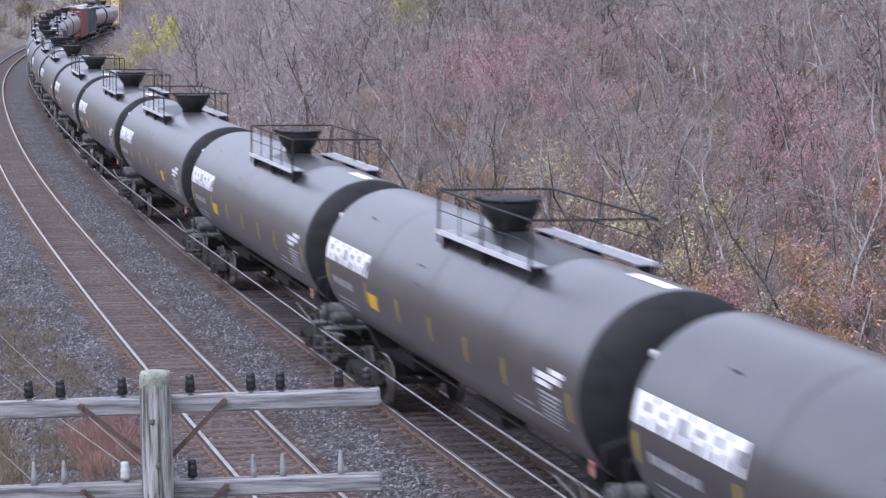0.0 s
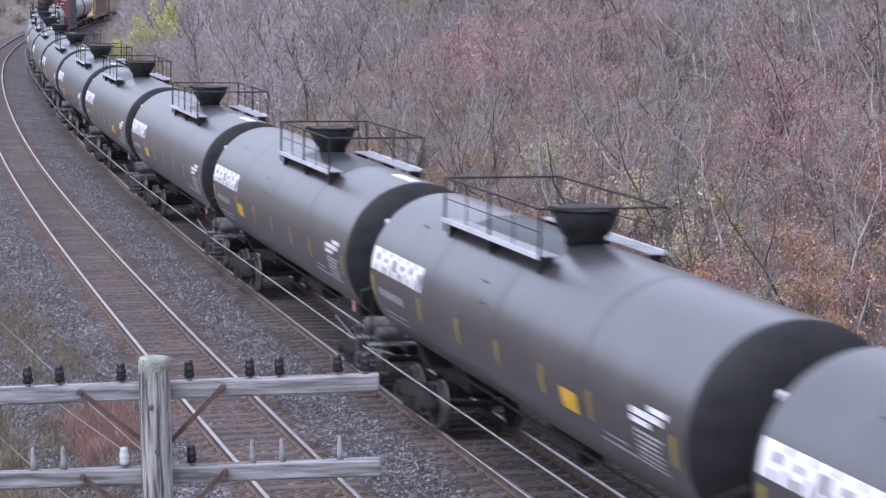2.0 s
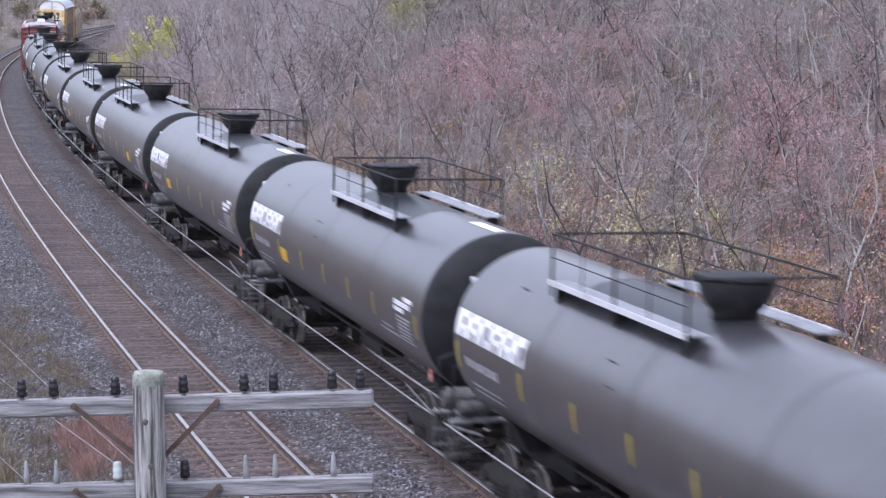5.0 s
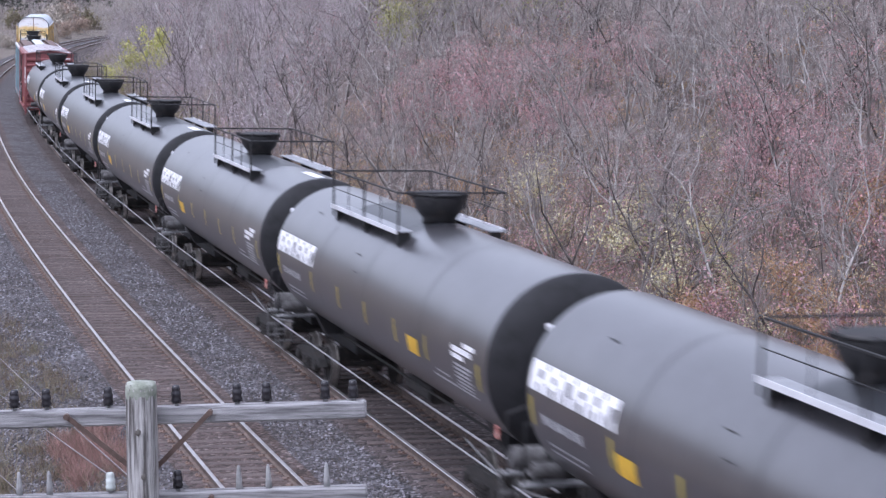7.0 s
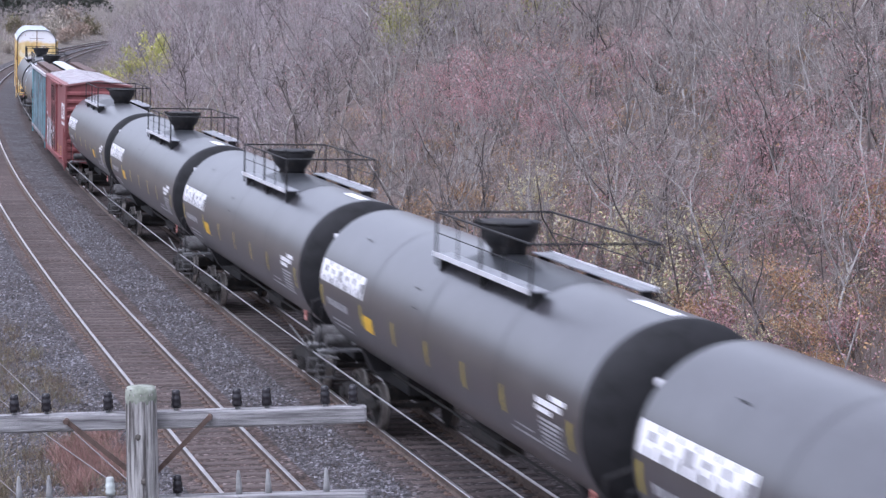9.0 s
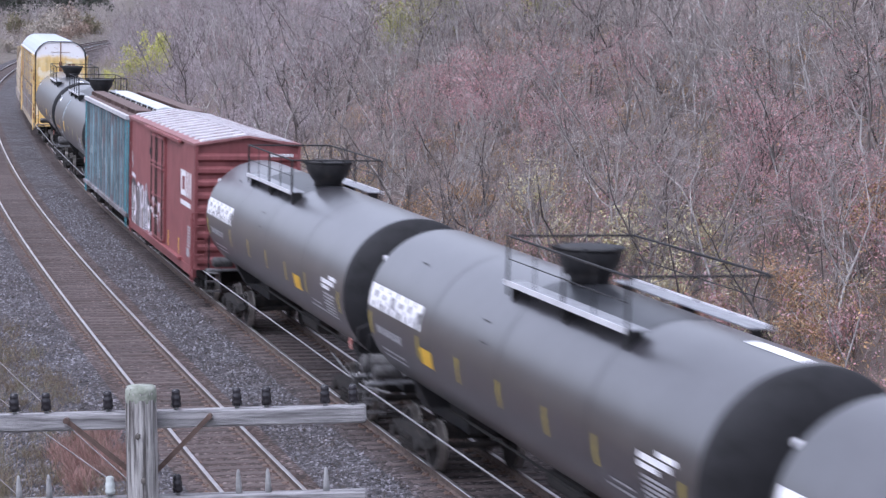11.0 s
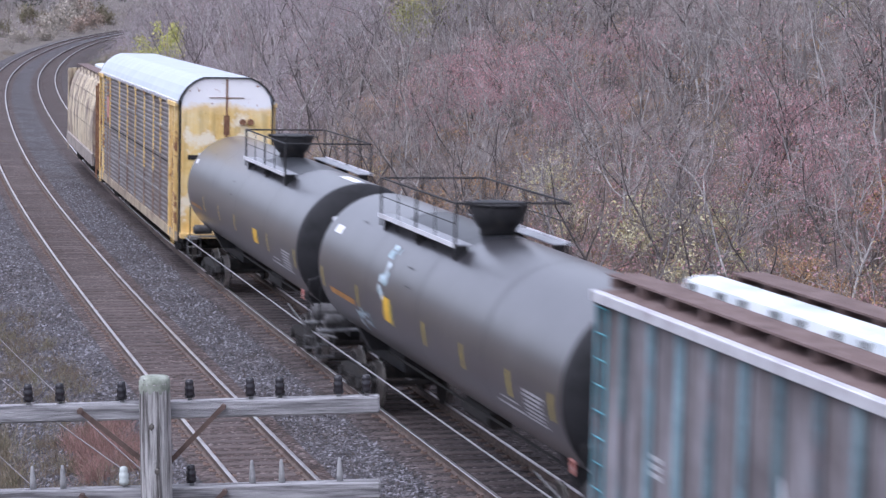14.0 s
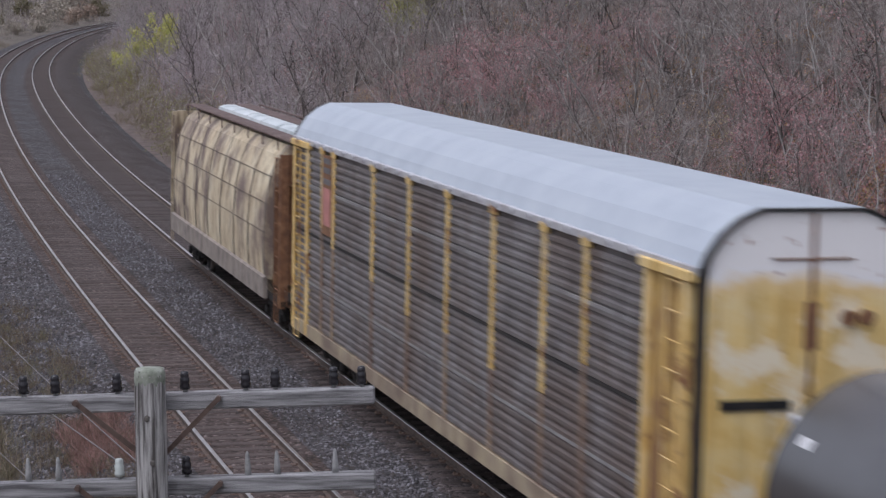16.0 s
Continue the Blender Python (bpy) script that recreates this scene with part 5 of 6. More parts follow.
    stroke(bm, x - 0.003, [(7.1, 2.62), (6.6, 2.6), (6.1, 2.55)], 0.14)
    part("sprayed_lettering", bm, M_TAG, car, "white and grey sprayed strokes")["kind"] = "stuff"
    return car


# ---- teal covered hopper
M_TEAL = stained(surface("weathered_teal_paint", (0.163, 0.254, 0.291), (0.112, 0.149, 0.171), (0.254, 0.358, 0.396), 1.3, 0.6, 0, 0.05, 20, streak=0.5, random_tint=0.35), (0.179, 0.163, 0.175), 1.1, 0.5, 0.62, (0.745, 0.522, 0.373))
M_TEALEND = surface("bright_teal_paint", (0.103, 0.337, 0.403), (0.065, 0.187, 0.225), (0.159, 0.421, 0.486), 1.6, 0.55, 0, 0.05, 20, streak=0.4)
M_TEALSIDE = surface("grimed_hopper_sheet", (0.21, 0.195, 0.207), (0.12, 0.108, 0.112), (0.33, 0.32, 0.345), 0.9, 0.65, 0, 0.05, 20, streak=0.8, stretch=(1, 1, 0.5), spread=0.13)
M_ROOFBROWN = surface("rusty_brown_roof", (0.14, 0.095, 0.085), (0.09, 0.06, 0.055), (0.2, 0.15, 0.14), 3, 0.8, 0, 0.2, 30)
M_HATCH = surface("white_hatch_cover", (0.6, 0.65, 0.67), (0.4, 0.45, 0.47), (0.75, 0.78, 0.8), 1.2, 0.5)


def slope_sheets(car, h, mat, z0=1.15):
    """Hopper bays under the side sill."""
    for i in range(3):
        y = -h * 0.55 + i * h * 0.55
        bm = bmesh.new()
        a = [(-1.0, y - h * 0.25, z0), (1.0, y - h * 0.25, z0), (1.0, y + h * 0.25, z0), (-1.0, y + h * 0.25, z0)]
        b = [(-0.5, y - 0.3, 0.42), (0.5, y - 0.3, 0.42), (0.5, y + 0.3, 0.42), (-0.5, y + 0.3, 0.42)]
        va, vb = [bm.verts.new(p) for p in a], [bm.verts.new(p) for p in b]
        for j in range(4):
            bm.faces.new((va[j], va[(j + 1) % 4], vb[(j + 1) % 4], vb[j]))
        bm.faces.new(vb)
        part("discharge_bay", bm, mat, car)


def end_cage(car, d, y_in, y_out, ztop, mat):
    """The open end of a hopper: sloped sheet, corner posts, ladder and platform."""
    bm = bmesh.new()
    v = [bm.verts.new(p) for p in ((-1.35, d * y_in, 1.3), (1.35, d * y_in, 1.3), (1.35, d * (y_in + 0.1), ztop - 0.9), (-1.35, d * (y_in + 0.1), ztop - 0.9),
                                   (1.35, d * y_out, ztop - 0.7), (-1.35, d * y_out, ztop - 0.7), (1.35, d * y_out, ztop), (-1.35, d * y_out, ztop))]
    for q in ((0, 1, 2, 3), (3, 2, 4, 5), (5, 4, 6, 7)):
        bm.faces.new([v[i] for i in q])
    part("end_sheet", bm, mat, car)
    for sx in (-1, 1):
        bm = bmesh.new()
        box(bm, (min(sx * 1.34, sx * 1.48), min(d * (y_out - 0.12), d * y_out), 0.95), (max(sx * 1.34, sx * 1.48), max(d * (y_out - 0.12), d * y_out), ztop))
        part("corner_post", bm, mat, car)
    bm = bmesh.new()
    box(bm, (-1.45, min(d * y_in, d * y_out), 0.98), (1.45, max(d * y_in, d * y_out), 1.12))
    part("end_platform", bm, M_UNDER, car)
    ladder(car, -1.1, d * (y_out + 0.03), 1.0, ztop, "x", mat, 0.42)
    ladder(car, -1.5, d * (y_out - 0.35), 0.6, ztop - 0.1, "y", mat, 0.42)
    bm = bmesh.new()
    rod(bm, (0.3, d * (y_in + 0.5), 1.15), (0.3, d * (y_in + 0.5), 2.1), 0.24, 12)
    part("air_reservoir", bm, M_UNDER, car)
    coupler(car, d * (y_out - 0.1), d * 0.7)


def teal_hopper():
    car = thing("covered_hopper", "weathered teal covered hopper with ribbed sides and white roof hatches", "hopper car", "cars of the freight train")
    h, w = 8.05, 1.42
    bm = bmesh.new()
    extrude_y(bm, [(-w, 1.0), (w, 1.0), (w, 4.42), (0.6, 4.55), (-0.6, 4.55), (-w, 4.42)], -h + 1.0, h - 1.0)
    part("body", bm, M_TEALSIDE, car)
    for sx in (-1, 1):
        bm = bmesh.new()
        box(bm, (min(sx * 1.4, sx * 1.44), -h, 1.0), (max(sx * 1.4, sx * 1.44), h, 4.42))
        part("side_sheet", bm, M_TEALSIDE, car)
        n = 16
        for i in range(n):
            y = -h + 0.12 + i * (2 * h - 0.24) / (n - 1)
            bm = bmesh.new()
            extrude = [(sx * 1.44, -0.075), (sx * 1.51, -0.055), (sx * 1.51, 0.055), (sx * 1.44, 0.075)]
            lo = [bm.verts.new((x, y + q, 1.02)) for x, q in extrude]
            hi = [bm.verts.new((x, y + q, 4.4)) for x, q in extrude]
            for j in range(3):
                bm.faces.new((lo[j], lo[j + 1], hi[j + 1], hi[j]))
            bm.faces.new(hi), bm.faces.new(lo[::-1])
            rib = part("side_rib", bm, M_TEAL, car)
            # dark strip on the sheet that paints in the rib's shaded side
            part("rib_shade", box(bmesh.new(), (min(sx * 1.438, sx * 1.444), y - 0.17, 1.08), (max(sx * 1.438, sx * 1.444), y - 0.078, 4.36)), M_SEAM_AND_SHADE, rib, "dark strip painted as the rib's shade")
        for z0, z1 in ((0.92, 1.08), (4.36, 4.52)):
            bm = bmesh.new()
            box(bm, (min(sx * 1.42, sx * 1.56), -h, z0), (max(sx * 1.42, sx * 1.56), h, z1), 0.015)
            part("side_chord", bm, M_GALV if z0 > 4 else M_TEALSIDE, car)
    bm = bmesh.new()
    extrude_y(bm, [(-1.45, 4.5), (1.45, 4.5), (0.5, 4.6), (-0.5, 4.6)], -h, h)
    part("roof", bm, M_ROOFBROWN, car)
    for sx in (-1, 1):
        bm = bmesh.new()
        box(bm, (min(sx * 0.7, sx * 1.2), -h - 0.3, 4.68), (max(sx * 0.7, sx * 1.2), h + 0.3, 4.71))
        for y in np.arange(-h, h, 1.15):
            box(bm, (sx * 0.95 - 0.3, y, 4.54), (sx * 0.95 + 0.3, y + 0.05, 4.68))
        part("running_board", bm, M_ROOFBROWN, car)
    rnd = random.Random(4)
    for i in range(8):
        y = -7.1 + i * 1.84
        bm = bmesh.new()
        extrude_y(bm, [(-0.36, 4.58), (0.36, 4.58), (0.33, 4.72), (0.15, 4.77), (-0.15, 4.77), (-0.33, 4.72)], y - 0.05, y + 1.74)
        hatch = part("roof_hatch", bm, M_HATCH, car, "white roof hatch cover")
        for q in (0.3, 1.35):
            part("latch", box(bmesh.new(), (-0.42, y + q, 4.6), (-0.34, y + q + 0.08, 4.7)), M_UNDER, hatch)
    for d in (-1, 1):
        end_cage(car, d, h - 1.0, h, 4.4, M_TEALEND)
        truck(car, d * 5.9)
    slope_sheets(car, 6.2, M_TEALSIDE)
    x = -1.447
    oval = bmesh.new()
    ring = [(1.6 + 0.2 * math.cos(k), 2.75 + 0.48 * math.sin(k)) for k in np.linspace(0, 5.9, 17)]
    fa, fb = [oval.verts.new((x, y, z)) for y, z in ring], [oval.verts.new((x + 0.004, y, z)) for y, z in ring]
    oval.faces.new(fa), oval.faces.new(fb[::-1])
    for j in range(len(ring)):
        oval.faces.new((fa[j], fb[j], fb[j - 1], fa[j - 1]))
    part("painted_oval", oval, M_HATCH_WHITE, car, "faded white oval mark")
    for y, z, a, b in ((-4.1, 1.6, 0.5, 0.25), (0.3, 2.2, 0.8, 0.3), (5.6, 2.3, 0.5, 0.35), (2.2, 1.5, 0.8, 0.4), (-5.6, 1.35, 0.4, 0.3)):
        for i in range(3):
            part("stencil_line", box(bmesh.new(), (x, y - a / 2, z + i * b / 3), (x + 0.004, y + a / 2, z + (i + 0.6) * b / 3)), M_STENCIL, car)
    return car


# ---- autorack
M_RACK = stained(surface("galvanised_rack_panel", (0.21, 0.195, 0.195), (0.14, 0.125, 0.125), (0.29, 0.275, 0.275), 1.6, 0.55, 0.25, 0.05, 20, streak=0.4), (0.15, 0.115, 0.1), 0.45, 0.46, 0.64, (1, 1, 0.7))
M_JOINT = surface("dull_zinc_joint", (0.3, 0.29, 0.29), (0.2, 0.18, 0.18), (0.42, 0.41, 0.41), 2, 0.55, 0.2)
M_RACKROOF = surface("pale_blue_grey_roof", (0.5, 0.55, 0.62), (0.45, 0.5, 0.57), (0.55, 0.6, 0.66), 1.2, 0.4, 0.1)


M_WYELLOW = stained(surface("peeling_yellow_paint", (0.8, 0.57, 0.22), (0.66, 0.42, 0.13), (0.84, 0.68, 0.4), 2.0, 0.6, 0, 0.08, 25, streak=0.5), (0.27, 0.13, 0.06), 1.7, 0.56, 0.62)
M_ENDPANEL = stained(surface("rust_bitten_ochre_paint", (0.6, 0.4, 0.13), (0.42, 0.26, 0.09), (0.75, 0.56, 0.24), 2.2, 0.65, 0, 0.1, 25, streak=0.5), (0.2, 0.1, 0.055), 1.3, 0.46, 0.6, (1, 1, 0.6))
M_POSTPAINT = surface("flaking_brown_post", (0.26, 0.18, 0.13), (0.16, 0.11, 0.09), (0.4, 0.31, 0.2), 1.1, 0.7, 0, 0.1, 25, stretch=(1, 0.6, 1))
M_SILLPAINT = surface("grimy_tan_rack_sill", (0.36, 0.29, 0.21), (0.2, 0.15, 0.12), (0.5, 0.42, 0.27), 1.5, 0.7, 0, 0.1, 25, streak=0.4)


def peeled_door():
    """Yellow end-door paint, peeled to white primer at the top and in patches, with rust along the edges of the peeling."""
    mat = surface("peeled_door_paint", (0.86, 0.64, 0.26), (0.76, 0.5, 0.15), (0.88, 0.72, 0.4), 1.6, 0.6, 0, 0.06, 25, streak=0.4)
    nt = mat.node_tree
    bs = nt.nodes["Principled BSDF"]
    src = bs.inputs["Base Color"].links[0].from_socket
    tc = nt.nodes.new("ShaderNodeTexCoord")
    sep = nt.nodes.new("ShaderNodeSeparateXYZ")
    nt.links.new(tc.outputs["Object"], sep.inputs[0])

    def noise(scale, detail):
        no = nt.nodes.new("ShaderNodeTexNoise")
        no.inputs["Scale"].default_value, no.inputs["Detail"].default_value, no.inputs["Roughness"].default_value = scale, detail, 0.62
        nt.links.new(tc.outputs["Object"], no.inputs["Vector"])
        return no.outputs["Fac"]

    def math_node(op, u, v):
        m = nt.nodes.new("ShaderNodeMath")
        m.operation = op
        for i, q in enumerate((u, v)):
            if isinstance(q, (int, float)):
                m.inputs[i].default_value = q
            else:
                nt.links.new(q, m.inputs[i])
        return m.outputs[0]

    def over(base, colour, fac):
        mx = nt.nodes.new("ShaderNodeMix")
        mx.data_type = "RGBA"
        nt.links.new(fac, mx.inputs["Factor"])
        nt.links.new(base, mx.inputs["A"])
        mx.inputs["B"].default_value = (*colour, 1)
        return mx.outputs["Result"]

    def step(value, lo, hi):
        r = ramp(nt, [(lo, (0, 0, 0)), (hi, (1, 1, 1))])
        nt.links.new(value, r.inputs[0])
        return r.outputs[0]

    # height on the door from 0 (4.1 m) to 1 (5.9 m), made ragged
    high = math_node("MULTIPLY", math_node("SUBTRACT", sep.outputs["Z"], 4.1), 1 / 1.8)
    ragged = math_node("ADD", high, math_node("MULTIPLY", math_node("SUBTRACT", noise(1.5, 8), 0.5), 0.4))
    patch = noise(1.1, 5)
    col = over(src, (0.9, 0.8, 0.6), step(patch, 0.52, 0.6))
    col = over(col, (0.86, 0.66, 0.36), step(ragged, 0.38, 0.5))
    col = over(col, (0.93, 0.92, 0.92), step(ragged, 0.46, 0.56))
    col = over(col, (0.3, 0.13, 0.07), step(math_node("ADD", noise(5, 8), math_node("MULTIPLY", high, 0.06)), 0.66, 0.72))
    nt.links.new(col, bs.inputs["Base Color"])
    return mat


M_DOOR = peeled_door()
M_RUST = surface("brown_rust", (0.22, 0.11, 0.06), (0.13, 0.07, 0.045), (0.34, 0.19, 0.1), 5, 0.9, 0, 0.2, 30)
M_PINK = surface("faded_red_panel", (0.5, 0.22, 0.2), scale=3, rough=0.6)
RACK_OUT = [(-1.5, 5.2), (-1.42, 5.38), (-1.25, 5.62), (-1.0, 5.82), (-0.72, 5.94), (0.72, 5.94), (1.0, 5.82), (1.25, 5.62), (1.42, 5.38), (1.5, 5.2)]


def auto_rack():
    car = thing("auto_rack", "long autorack with grey corrugated sides and peeling yellow end doors", "autorack", "cars of the freight train")
    h = 12.65
    bm = bmesh.new()
    extrude_y(bm, [(-1.46, 0.98), (1.46, 0.98), (1.46, 5.2), (-1.46, 5.2)], -h + 0.35, h - 0.35)
    part("inner_shell", bm, M_RACK, car)
    bm = bmesh.new()
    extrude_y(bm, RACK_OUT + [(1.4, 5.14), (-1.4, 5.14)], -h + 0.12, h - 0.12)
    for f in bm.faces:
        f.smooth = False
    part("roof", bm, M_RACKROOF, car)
    posts = (9.4, 8.3, 4.75, 1.9, -0.8, -3.6, -6.3, -8.25)
    edges = (h - 0.3, *posts, -10.75)
    for sx in (-1, 1):
        for a, b in zip(edges, edges[1:]):
            bm = bmesh.new()
            prof = []
            z = 1.12
            while z < 5.02:
                prof += [(sx * 1.49, z), (sx * 1.53, z + 0.03), (sx * 1.53, z + 0.09), (sx * 1.49, z + 0.12)]
                z += 0.156
            rows = [[bm.verts.new((x, y, q)) for x, q in prof] for y in (a - 0.03, b + 0.03)]
            for j in range(len(prof) - 1):
                bm.faces.new((rows[0][j], rows[0][j + 1], rows[1][j + 1], rows[1][j]))
            panel = part("corrugated_panel", bm, M_RACK, car)
            for zz in (2.06, 3.14, 4.2):
                part("panel_joint", box(bmesh.new(), (min(sx * 1.5, sx * 1.536), b + 0.05, zz - 0.025), (max(sx * 1.5, sx * 1.536), a - 0.05, zz + 0.025)),
                     M_JOINT if zz != 3.14 else M_UNDER, panel)
        for y in posts:
            bm = bmesh.new()
            zs = 2.3 + 1.1 * abs(math.sin(y * 2.3 + sx))
            box(bm, (min(sx * 1.5, sx * 1.55), y - 0.085, zs), (max(sx * 1.5, sx * 1.55), y + 0.085, 5.1), 0.01)
            box(bm, (min(sx * 1.5, sx * 1.57), y - 0.16, 4.98), (max(sx * 1.5, sx * 1.57), y + 0.16, 5.14), 0.02)
            part("side_post", bm, M_WYELLOW, car)
            part("lower_post", box(bmesh.new(), (min(sx * 1.5, sx * 1.547), y - 0.085, 1.0), (max(sx * 1.5, sx * 1.547), y + 0.085, zs - 0.01), 0.01), M_POSTPAINT, car, "post foot worn to brown")
        for z0, z1, m in ((0.82, 1.12, M_SILLPAINT), (5.08, 5.2, M_GALV)):
            bm = bmesh.new()
            box(bm, (min(sx * 1.47, sx * 1.56), -h + 0.2, z0), (max(sx * 1.47, sx * 1.56), h - 0.2, z1), 0.01)
            part("side_chord", bm, m, car)
        bolt = bpy.data.meshes.new("roof_bolt")
        bm = rod(bmesh.new(), (sx * 1.5, 0, 5.17), (sx * 1.6, 0, 5.17), 0.055, 8)
        bm.to_mesh(bolt), bm.free()
        for y in np.arange(-10.2, h - 0.6, 0.92):
            part("roof_bolt", bolt, M_GALV, car).location = (0, y, 0)
        if sx < 0:
            part("emblem_panel", box(bmesh.new(), (-1.56, 8.4, 3.3), (-1.53, 9.3, 5.0)), M_RUST, car)
            part("emblem_block", box(bmesh.new(), (-1.565, 8.5, 3.5), (-1.56, 9.2, 4.3)), M_PINK, car, "faded red block")
            for z in (4.38, 4.62, 4.82):
                part("emblem_block", box(bmesh.new(), (-1.565, 8.5, z), (-1.56, 9.2, z + 0.12)), M_BARS, car, "dark grey bar")
        for d in (-1, 1):
            y0, y1 = sorted((d * 10.75, d * 12.35))
            bm = bmesh.new()
            box(bm, (min(sx * 1.46, sx * 1.5), y0, 1.1), (max(sx * 1.46, sx * 1.5), y1, 5.0))
            part("end_panel", bm, M_ENDPANEL if d < 0 else M_WYELLOW, car)
            for y in (y0 + 0.1, y1 - 0.1):
                part("end_post", box(bmesh.new(), (min(sx * 1.48, sx * 1.58), y - 0.1, 0.85), (max(sx * 1.48, sx * 1.58), y + 0.1, 5.1), 0.01), M_WYELLOW, car)
            part("header", box(bmesh.new(), (min(sx * 1.48, sx * 1.61), y0 - 0.1, 5.0), (max(sx * 1.48, sx * 1.61), y1 + 0.15, 5.14), 0.015), M_WYELLOW, car)
            ladder(car, sx * 1.57, d * 11.85, 0.7, 4.95, "y", M_WYELLOW, 0.5)
    # end doors
    for d in (-1, 1):
        y = d * (h - 0.05)
        for sx in (-1, 1):
            leaf = [(sx * 0.015, 1.0), (sx * 1.41, 1.0), (sx * 1.41, 5.0), (sx * 1.34, 5.36), (sx * 1.16, 5.62), (sx * 0.92, 5.8), (sx * 0.68, 5.89), (sx * 0.015, 5.89)]
            ya, yb = sorted((y, y - d * 0.07))
            door = part("end_door", extrude_y(bmesh.new(), leaf, ya, yb), M_DOOR, car, "yellow end door peeled to white at the top")
            yo = sorted((y, y + d * 0.02))
            part("hinge", box(bmesh.new(), (min(sx * 0.0, sx * 0.09), yo[0], 4.15), (max(sx * 0.0, sx * 0.09), yo[1] + 0.02, 4.75)), M_RUST, door)
            part("door_bar", box(bmesh.new(), (min(sx * 0.25, sx * 1.2), yo[0], 3.38), (max(sx * 0.25, sx * 1.2), yo[1], 3.52)), M_BLACK, door)
            part("rust_streak", box(bmesh.new(), (min(sx * 0.02, sx * 0.55), yo[0], 5.29), (max(sx * 0.02, sx * 0.55), yo[0] + 0.022, 5.315)), M_RUST, door)
            if sx > 0:
                part("door_seam", box(bmesh.new(), (-0.03, yo[0] - 0.004, 3.55), (0.03, yo[0] + 0.012, 5.88)), M_RUST, door, "rusty seam between the doors")
                for xx in (0.5, 0.75):
                    part("buffer", rod(bmesh.new(), (xx, y, 4.55), (xx, y + d * 0.08, 4.55), 0.1, 10), M_RUST, door)
            part("door_edge", box(bmesh.new(), (min(sx * 1.413, sx * 1.46), *sorted((y, y - d * 0.3))[:1], 0.95), (max(sx * 1.413, sx * 1.46), max(y, y - d * 0.3), 5.2)), M_UNDER, car)
        bm = bmesh.new()
        inner = [(x * 0.972, 4.9 + (z - 4.9) * 0.975) for x, z in RACK_OUT]
        ya, yb = sorted((y + d * 0.06, y - d * 0.12))
        for (p, q), (r, s) in zip(zip(RACK_OUT, RACK_OUT[1:]), zip(inner, inner[1:])):
            bm2 = [bm.verts.new((c[0], yy, c[1])) for yy in (ya, yb) for c in (p, q, s, r)]
            for f in ((0, 1, 2, 3), (7, 6, 5, 4), (0, 4, 5, 1), (3, 2, 6, 7)):
                bm.faces.new([bm2[i] for i in f])
        bmesh.ops.remove_doubles(bm, verts=bm.verts, dist=0.0005)
        part("roof_end_band", bm, M_UNDER, car)
        bm = bmesh.new()
        box(bm, (-1.45, min(y, y + d * 0.35), 0.95), (1.45, max(y, y + d * 0.35), 1.1))
        part("end_sill", bm, M_WYELLOW, car)
        truck(car, d * 9.8)
        coupler(car, d * 12.6, d * 0.9)
    bm = bmesh.new()
    box(bm, (-0.4, -h + 1, 0.6), (0.4, h - 1, 0.98))
    part("centre_sill", bm, M_UNDER, car)
    return car


# ---- tan covered hopper
M_TAN = stained(surface("sun_bleached_tan_paint", (0.68, 0.58, 0.4), (0.52, 0.42, 0.29), (0.76, 0.69, 0.52), 1.4, 0.65, 0, 0.05, 20, streak=0.6), (0.22, 0.165, 0.14), 0.9, 0.46, 0.6, (1, 1, 0.6))
M_SEAM = surface("grime_dark_seam", (0.13, 0.105, 0.09), (0.08, 0.065, 0.055), (0.22, 0.18, 0.15), 2, 0.8)
M_SKIRT = surface("grimy_tan_sill", (0.3, 0.26, 0.23), (0.18, 0.155, 0.14), (0.4, 0.35, 0.3), 2, 0.7, streak=0.4)


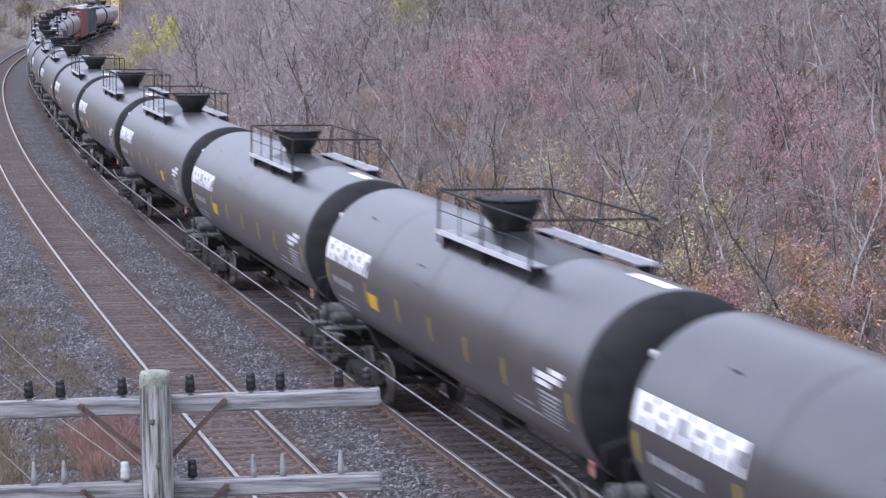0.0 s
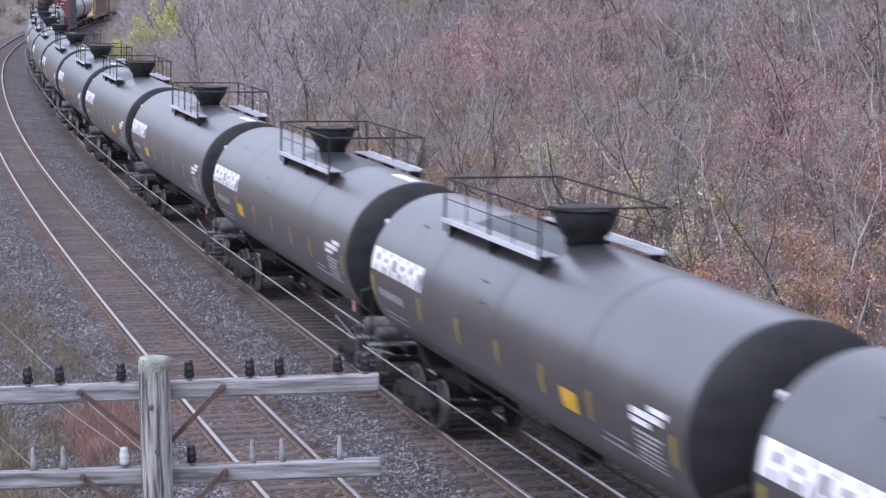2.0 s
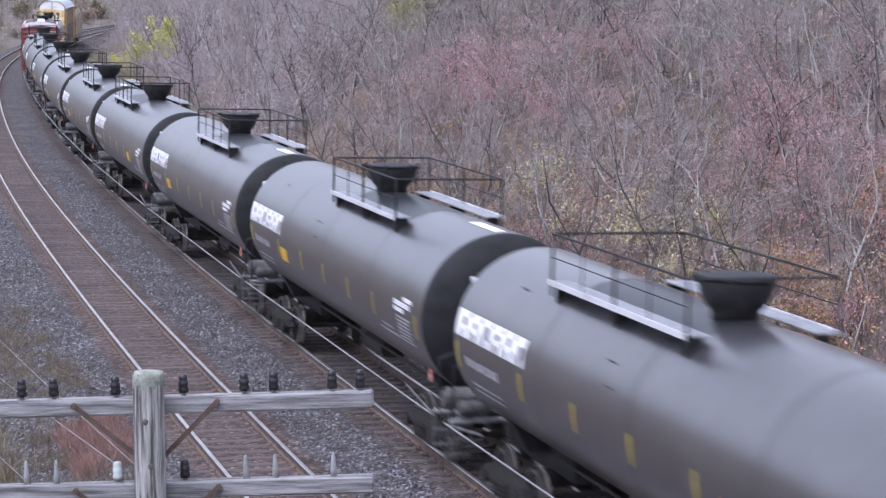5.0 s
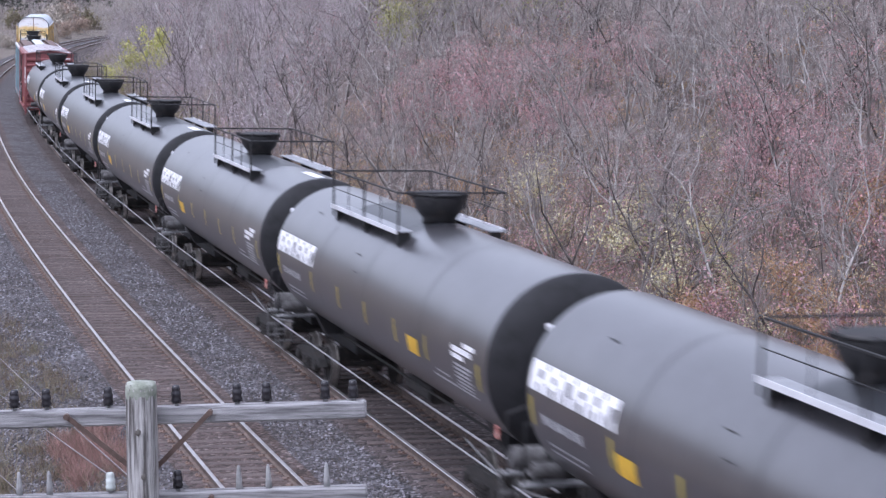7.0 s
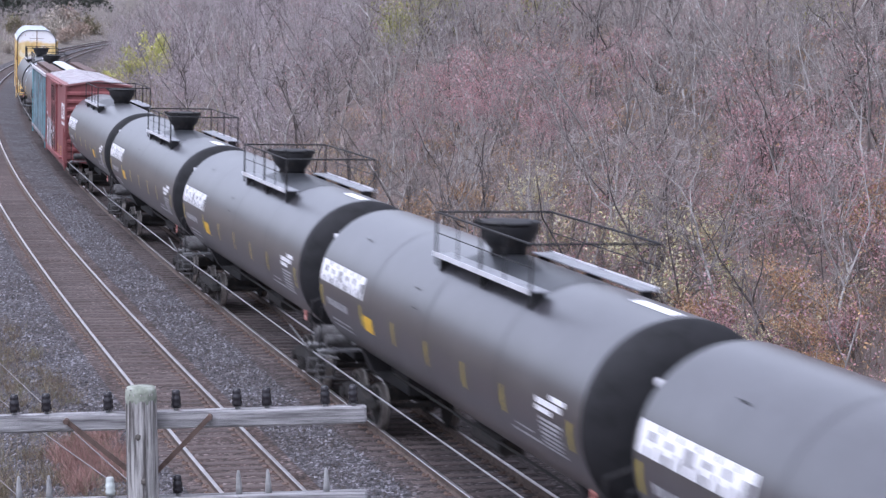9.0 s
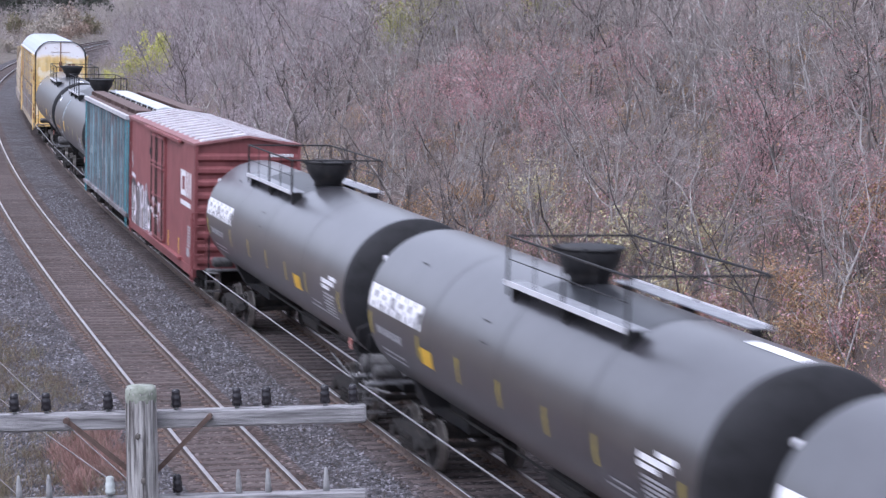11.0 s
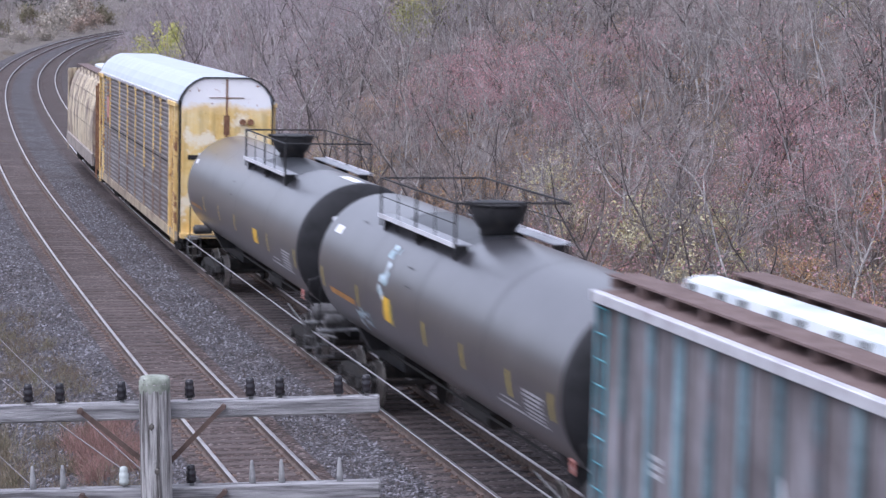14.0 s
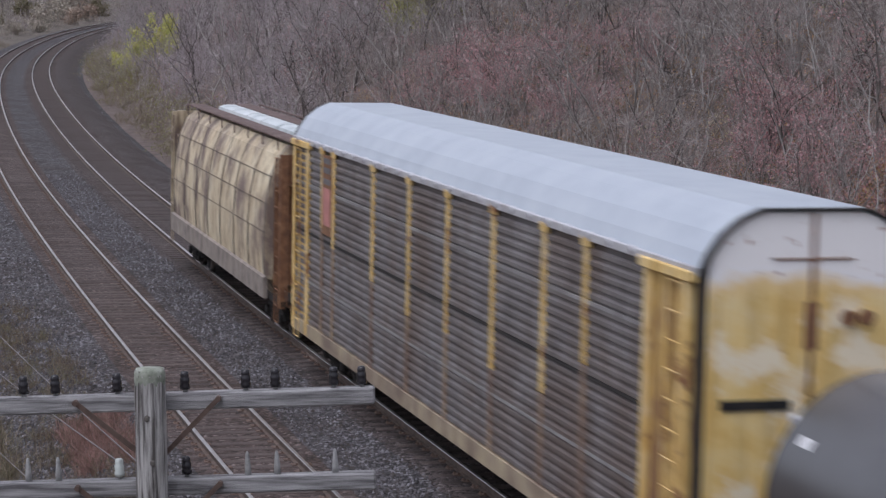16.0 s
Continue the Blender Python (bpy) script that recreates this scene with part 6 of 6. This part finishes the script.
def tan_hopper():
    car = thing("covered_hopper", "sun-bleached tan covered hopper with curved sides and grimy seams", "hopper car", "cars of the freight train")
    h = 9.2
    side = [(1.52, 1.45), (1.56, 2.0), (1.56, 2.7), (1.5, 3.4), (1.38, 4.0), (1.2, 4.45), (0.95, 4.7)]
    out = [(-x, z) for x, z in side[::-1]] + side
    bm = bmesh.new()
    extrude_y(bm, out, -h + 1.6, h - 1.0, smooth=False)
    part("body", bm, M_TAN, car)
    for y in np.linspace(-h + 1.75, h - 1.15, 8):
        for sx in (-1, 1):
            bm = bmesh.new()
            a = [[bm.verts.new((sx * (x + 0.012), y + q, z)) for x, z in side] for q in (-0.06, 0.06)]
            for j in range(len(side) - 1):
                bm.faces.new((a[0][j], a[0][j + 1], a[1][j + 1], a[1][j]))
            part("side_seam", bm, M_SEAM, car)
    for sx in (-1, 1):
        bm = bmesh.new()
        extrude_y(bm, [(sx * 1.5, 1.0), (sx * 1.6, 1.0), (sx * 1.6, 1.5), (sx * 1.5, 1.55)], -h + 1.5, h - 0.8)
        part("side_sill", bm, M_SKIRT, car)
        bm = bmesh.new()
        for z, x in ((2.6, 1.565), (3.3, 1.52), (3.95, 1.4)):
            rod(bm, (sx * x, -h + 1.6, z), (sx * x, h - 1.0, z), 0.01)
        part("side_wire", bm, M_SEAM, car)
        bm = bmesh.new()
        rod(bm, (sx * 1.12, -h, 4.86), (sx * 1.12, h - 0.9, 4.86), 0.03)
        for y in np.linspace(-h + 0.2, h - 1.0, 9):
            rod(bm, (sx * 1.12, y, 4.55), (sx * 1.12, y, 4.86), 0.02)
        part("roof_rail", bm, M_ROOFBROWN, car)
        bm = bmesh.new()
        box(bm, (min(sx * 0.5, sx * 1.0), -h, 4.8), (max(sx * 0.5, sx * 1.0), h, 4.83))
        part("running_board", bm, M_ROOFBROWN, car)
    for i in range(6):
        y = -7.4 + i * 2.45
        bm = bmesh.new()
        extrude_y(bm, [(-0.36, 4.7), (0.36, 4.7), (0.33, 4.86), (0.15, 4.92), (-0.15, 4.92), (-0.33, 4.86)], y, y + 2.3)
        part("roof_hatch", bm, M_HATCH, car, "white roof hatch cover")
    for d in (-1, 1):
        end_cage(car, d, h - 1.6, h, 4.6, M_RUST if d < 0 else M_TAN)
        truck(car, d * 6.6)
    slope_sheets(car, 6.6, M_TAN)
    return car


tank_a = tank_car(named_decals(4.35), "black tank car with white name plate and railed top platform")
tank_b = tank_car(named_decals(-3.8), "black tank car with white name plate and mid-side yellow placard", -0.95)
MOVERS.append((tank_a, FIRST - 2 * PITCH, 14.2))
MOVERS.append((tank_b, FIRST + 2 * PITCH, 14.2))
for k in range(-1, 14):
    if k != 2:
        MOVERS.append((copy_thing(tank_b if k in (5, 8, 13) else tank_a, Matrix()), FIRST + k * PITCH, 14.2))
MOVERS.append((box_car(), 315.5, 11.8))
MOVERS.append((teal_hopper(), 332.2, 11.8))
MOVERS.append((tank_car(painted_decals, "black tank car with blue and yellow spray paint on its side", -0.95), 350.2, 14.2))
MOVERS.append((tank_car(plain_decals, "black tank car with faded orange band and yellow placard"), 370.0, 14.2))
MOVERS.append((auto_rack(), 393.5, 19.6))
MOVERS.append((tan_hopper(), 417.0, 13.2))
# ---------------------------------------------------------------- ties and loose stones
TIE = tie_mesh()
M_PLATE = surface("rusty_tie_plate", (0.145, 0.098, 0.078), (0.09, 0.063, 0.052), (0.2, 0.14, 0.112), 9, 0.9)


def plate_mesh():
    """A steel tie plate with two spike heads on each side of the rail."""
    bm = bmesh.new()
    box(bm, (-0.19, -0.09, -0.004), (0.19, 0.09, 0.016))
    for px, py in ((-0.1, -0.045), (0.1, 0.045), (0.155, -0.05)):
        box(bm, (px - 0.02, py - 0.02, 0.014), (px + 0.02, py + 0.02, 0.045))
    me = bpy.data.meshes.new("tie_plate")
    bm.to_mesh(me)
    bm.free()
    me.materials.append(M_PLATE)
    return me


PLATE = plate_mesh()
base_v = np.array([v.co[:] for v in TIE.vertices])
base_f = [tuple(p.vertices) for p in TIE.polygons]
fv, ff = [], []
rt = random.Random(5)
for centre, s0, s1, near_to in ((-SPACING, 20, 420, 128), (0.0, 12, 420, 75)):
    s = s0
    while s < s1:
        m = track_pose(s, centre + rt.uniform(-0.04, 0.04), -0.168 + rt.uniform(-0.012, 0.004)) @ pose(0, 0, 0, 0, 0, rt.uniform(-0.7, 0.7))
        if s < near_to:
            ob = new("tie", TIE)
            ob.parent = bed
            ob.matrix_basis = m
            if s > 34:
                for sx in (-1, 1):
                    plate = part("tie_plate", PLATE, None, ob)
                    plate.location, plate.rotation_euler = (sx * GAUGE / 2, 0, 0), (0, 0, 0 if sx > 0 else math.pi)
        else:
            r, t = np.array(m.to_3x3()), np.array(m.translation)
            k = len(fv) * len(base_v)
            fv.append(base_v @ r.T + t)
            ff += [tuple(i + k for i in f) for f in base_f]
        s += 0.56
joined = new("far_ties", mesh_of("far_ties", np.concatenate(fv), ff, [M_TIE]))
joined.parent, joined["kind"] = bed, "stuff"

M_STONES = islands("loose_ballast_stones", [(0.051, 0.048, 0.051), (0.111, 0.104, 0.111), (0.162, 0.153, 0.166), (0.076, 0.071, 0.074), (0.289, 0.281, 0.306), (0.076, 0.064, 0.058), (0.093, 0.085, 0.085)], 0.9, 0.3)


def stones(n, s0, s1, offs, size):
    octa = np.array([(1, 0, 0), (0, 1, 0), (-1, 0, 0), (0, -1, 0), (0, 0, 1), (0, 0, -1)], float)
    tri = np.array([(0, 1, 4), (1, 2, 4), (2, 3, 4), (3, 0, 4), (1, 0, 5), (2, 1, 5), (3, 2, 5), (0, 3, 5)])
    r = np.random.RandomState(3)
    s = s0 + (s1 - s0) * r.rand(n) ** 1.5
    a, b = np.array(offs)[r.randint(0, len(offs), n)].T
    o = a + (b - a) * r.rand(n)
    p = place(s, o, 0.0)
    p[:, 2] += bed_z(s, o) + 0.005
    v = octa[None] * (size * r.uniform(0.5, 1.25, (n, 1, 1))) * r.uniform(0.55, 1.1, (n, 1, 3)) + r.normal(0, size * 0.16, (n, 6, 3))
    t = r.uniform(0, 6.28, n)
    c, q = np.cos(t)[:, None], np.sin(t)[:, None]
    w = np.stack([v[..., 0] * c - v[..., 1] * q, v[..., 0] * q + v[..., 1] * c, v[..., 2]], -1) + p[:, None, :]
    f = (tri[None] + 6 * np.arange(n)[:, None, None]).reshape(-1, 3)
    return mesh_of("ballast_stones", w.reshape(-1, 3), f.tolist(), [M_STONES])


loose = new("ballast_stones", stones(26000, 34, 110, [(-8.2, -5.5), (-8.2, -5.5), (-2.95, -1.6), (-2.9, -1.42), (-7.2, -5.5)], 0.042))
loose.parent, loose["kind"] = bed, "stuff"


def motions():
    for car, centre, base in MOVERS:
        walk(car, train_rows(centre, base))


motions()
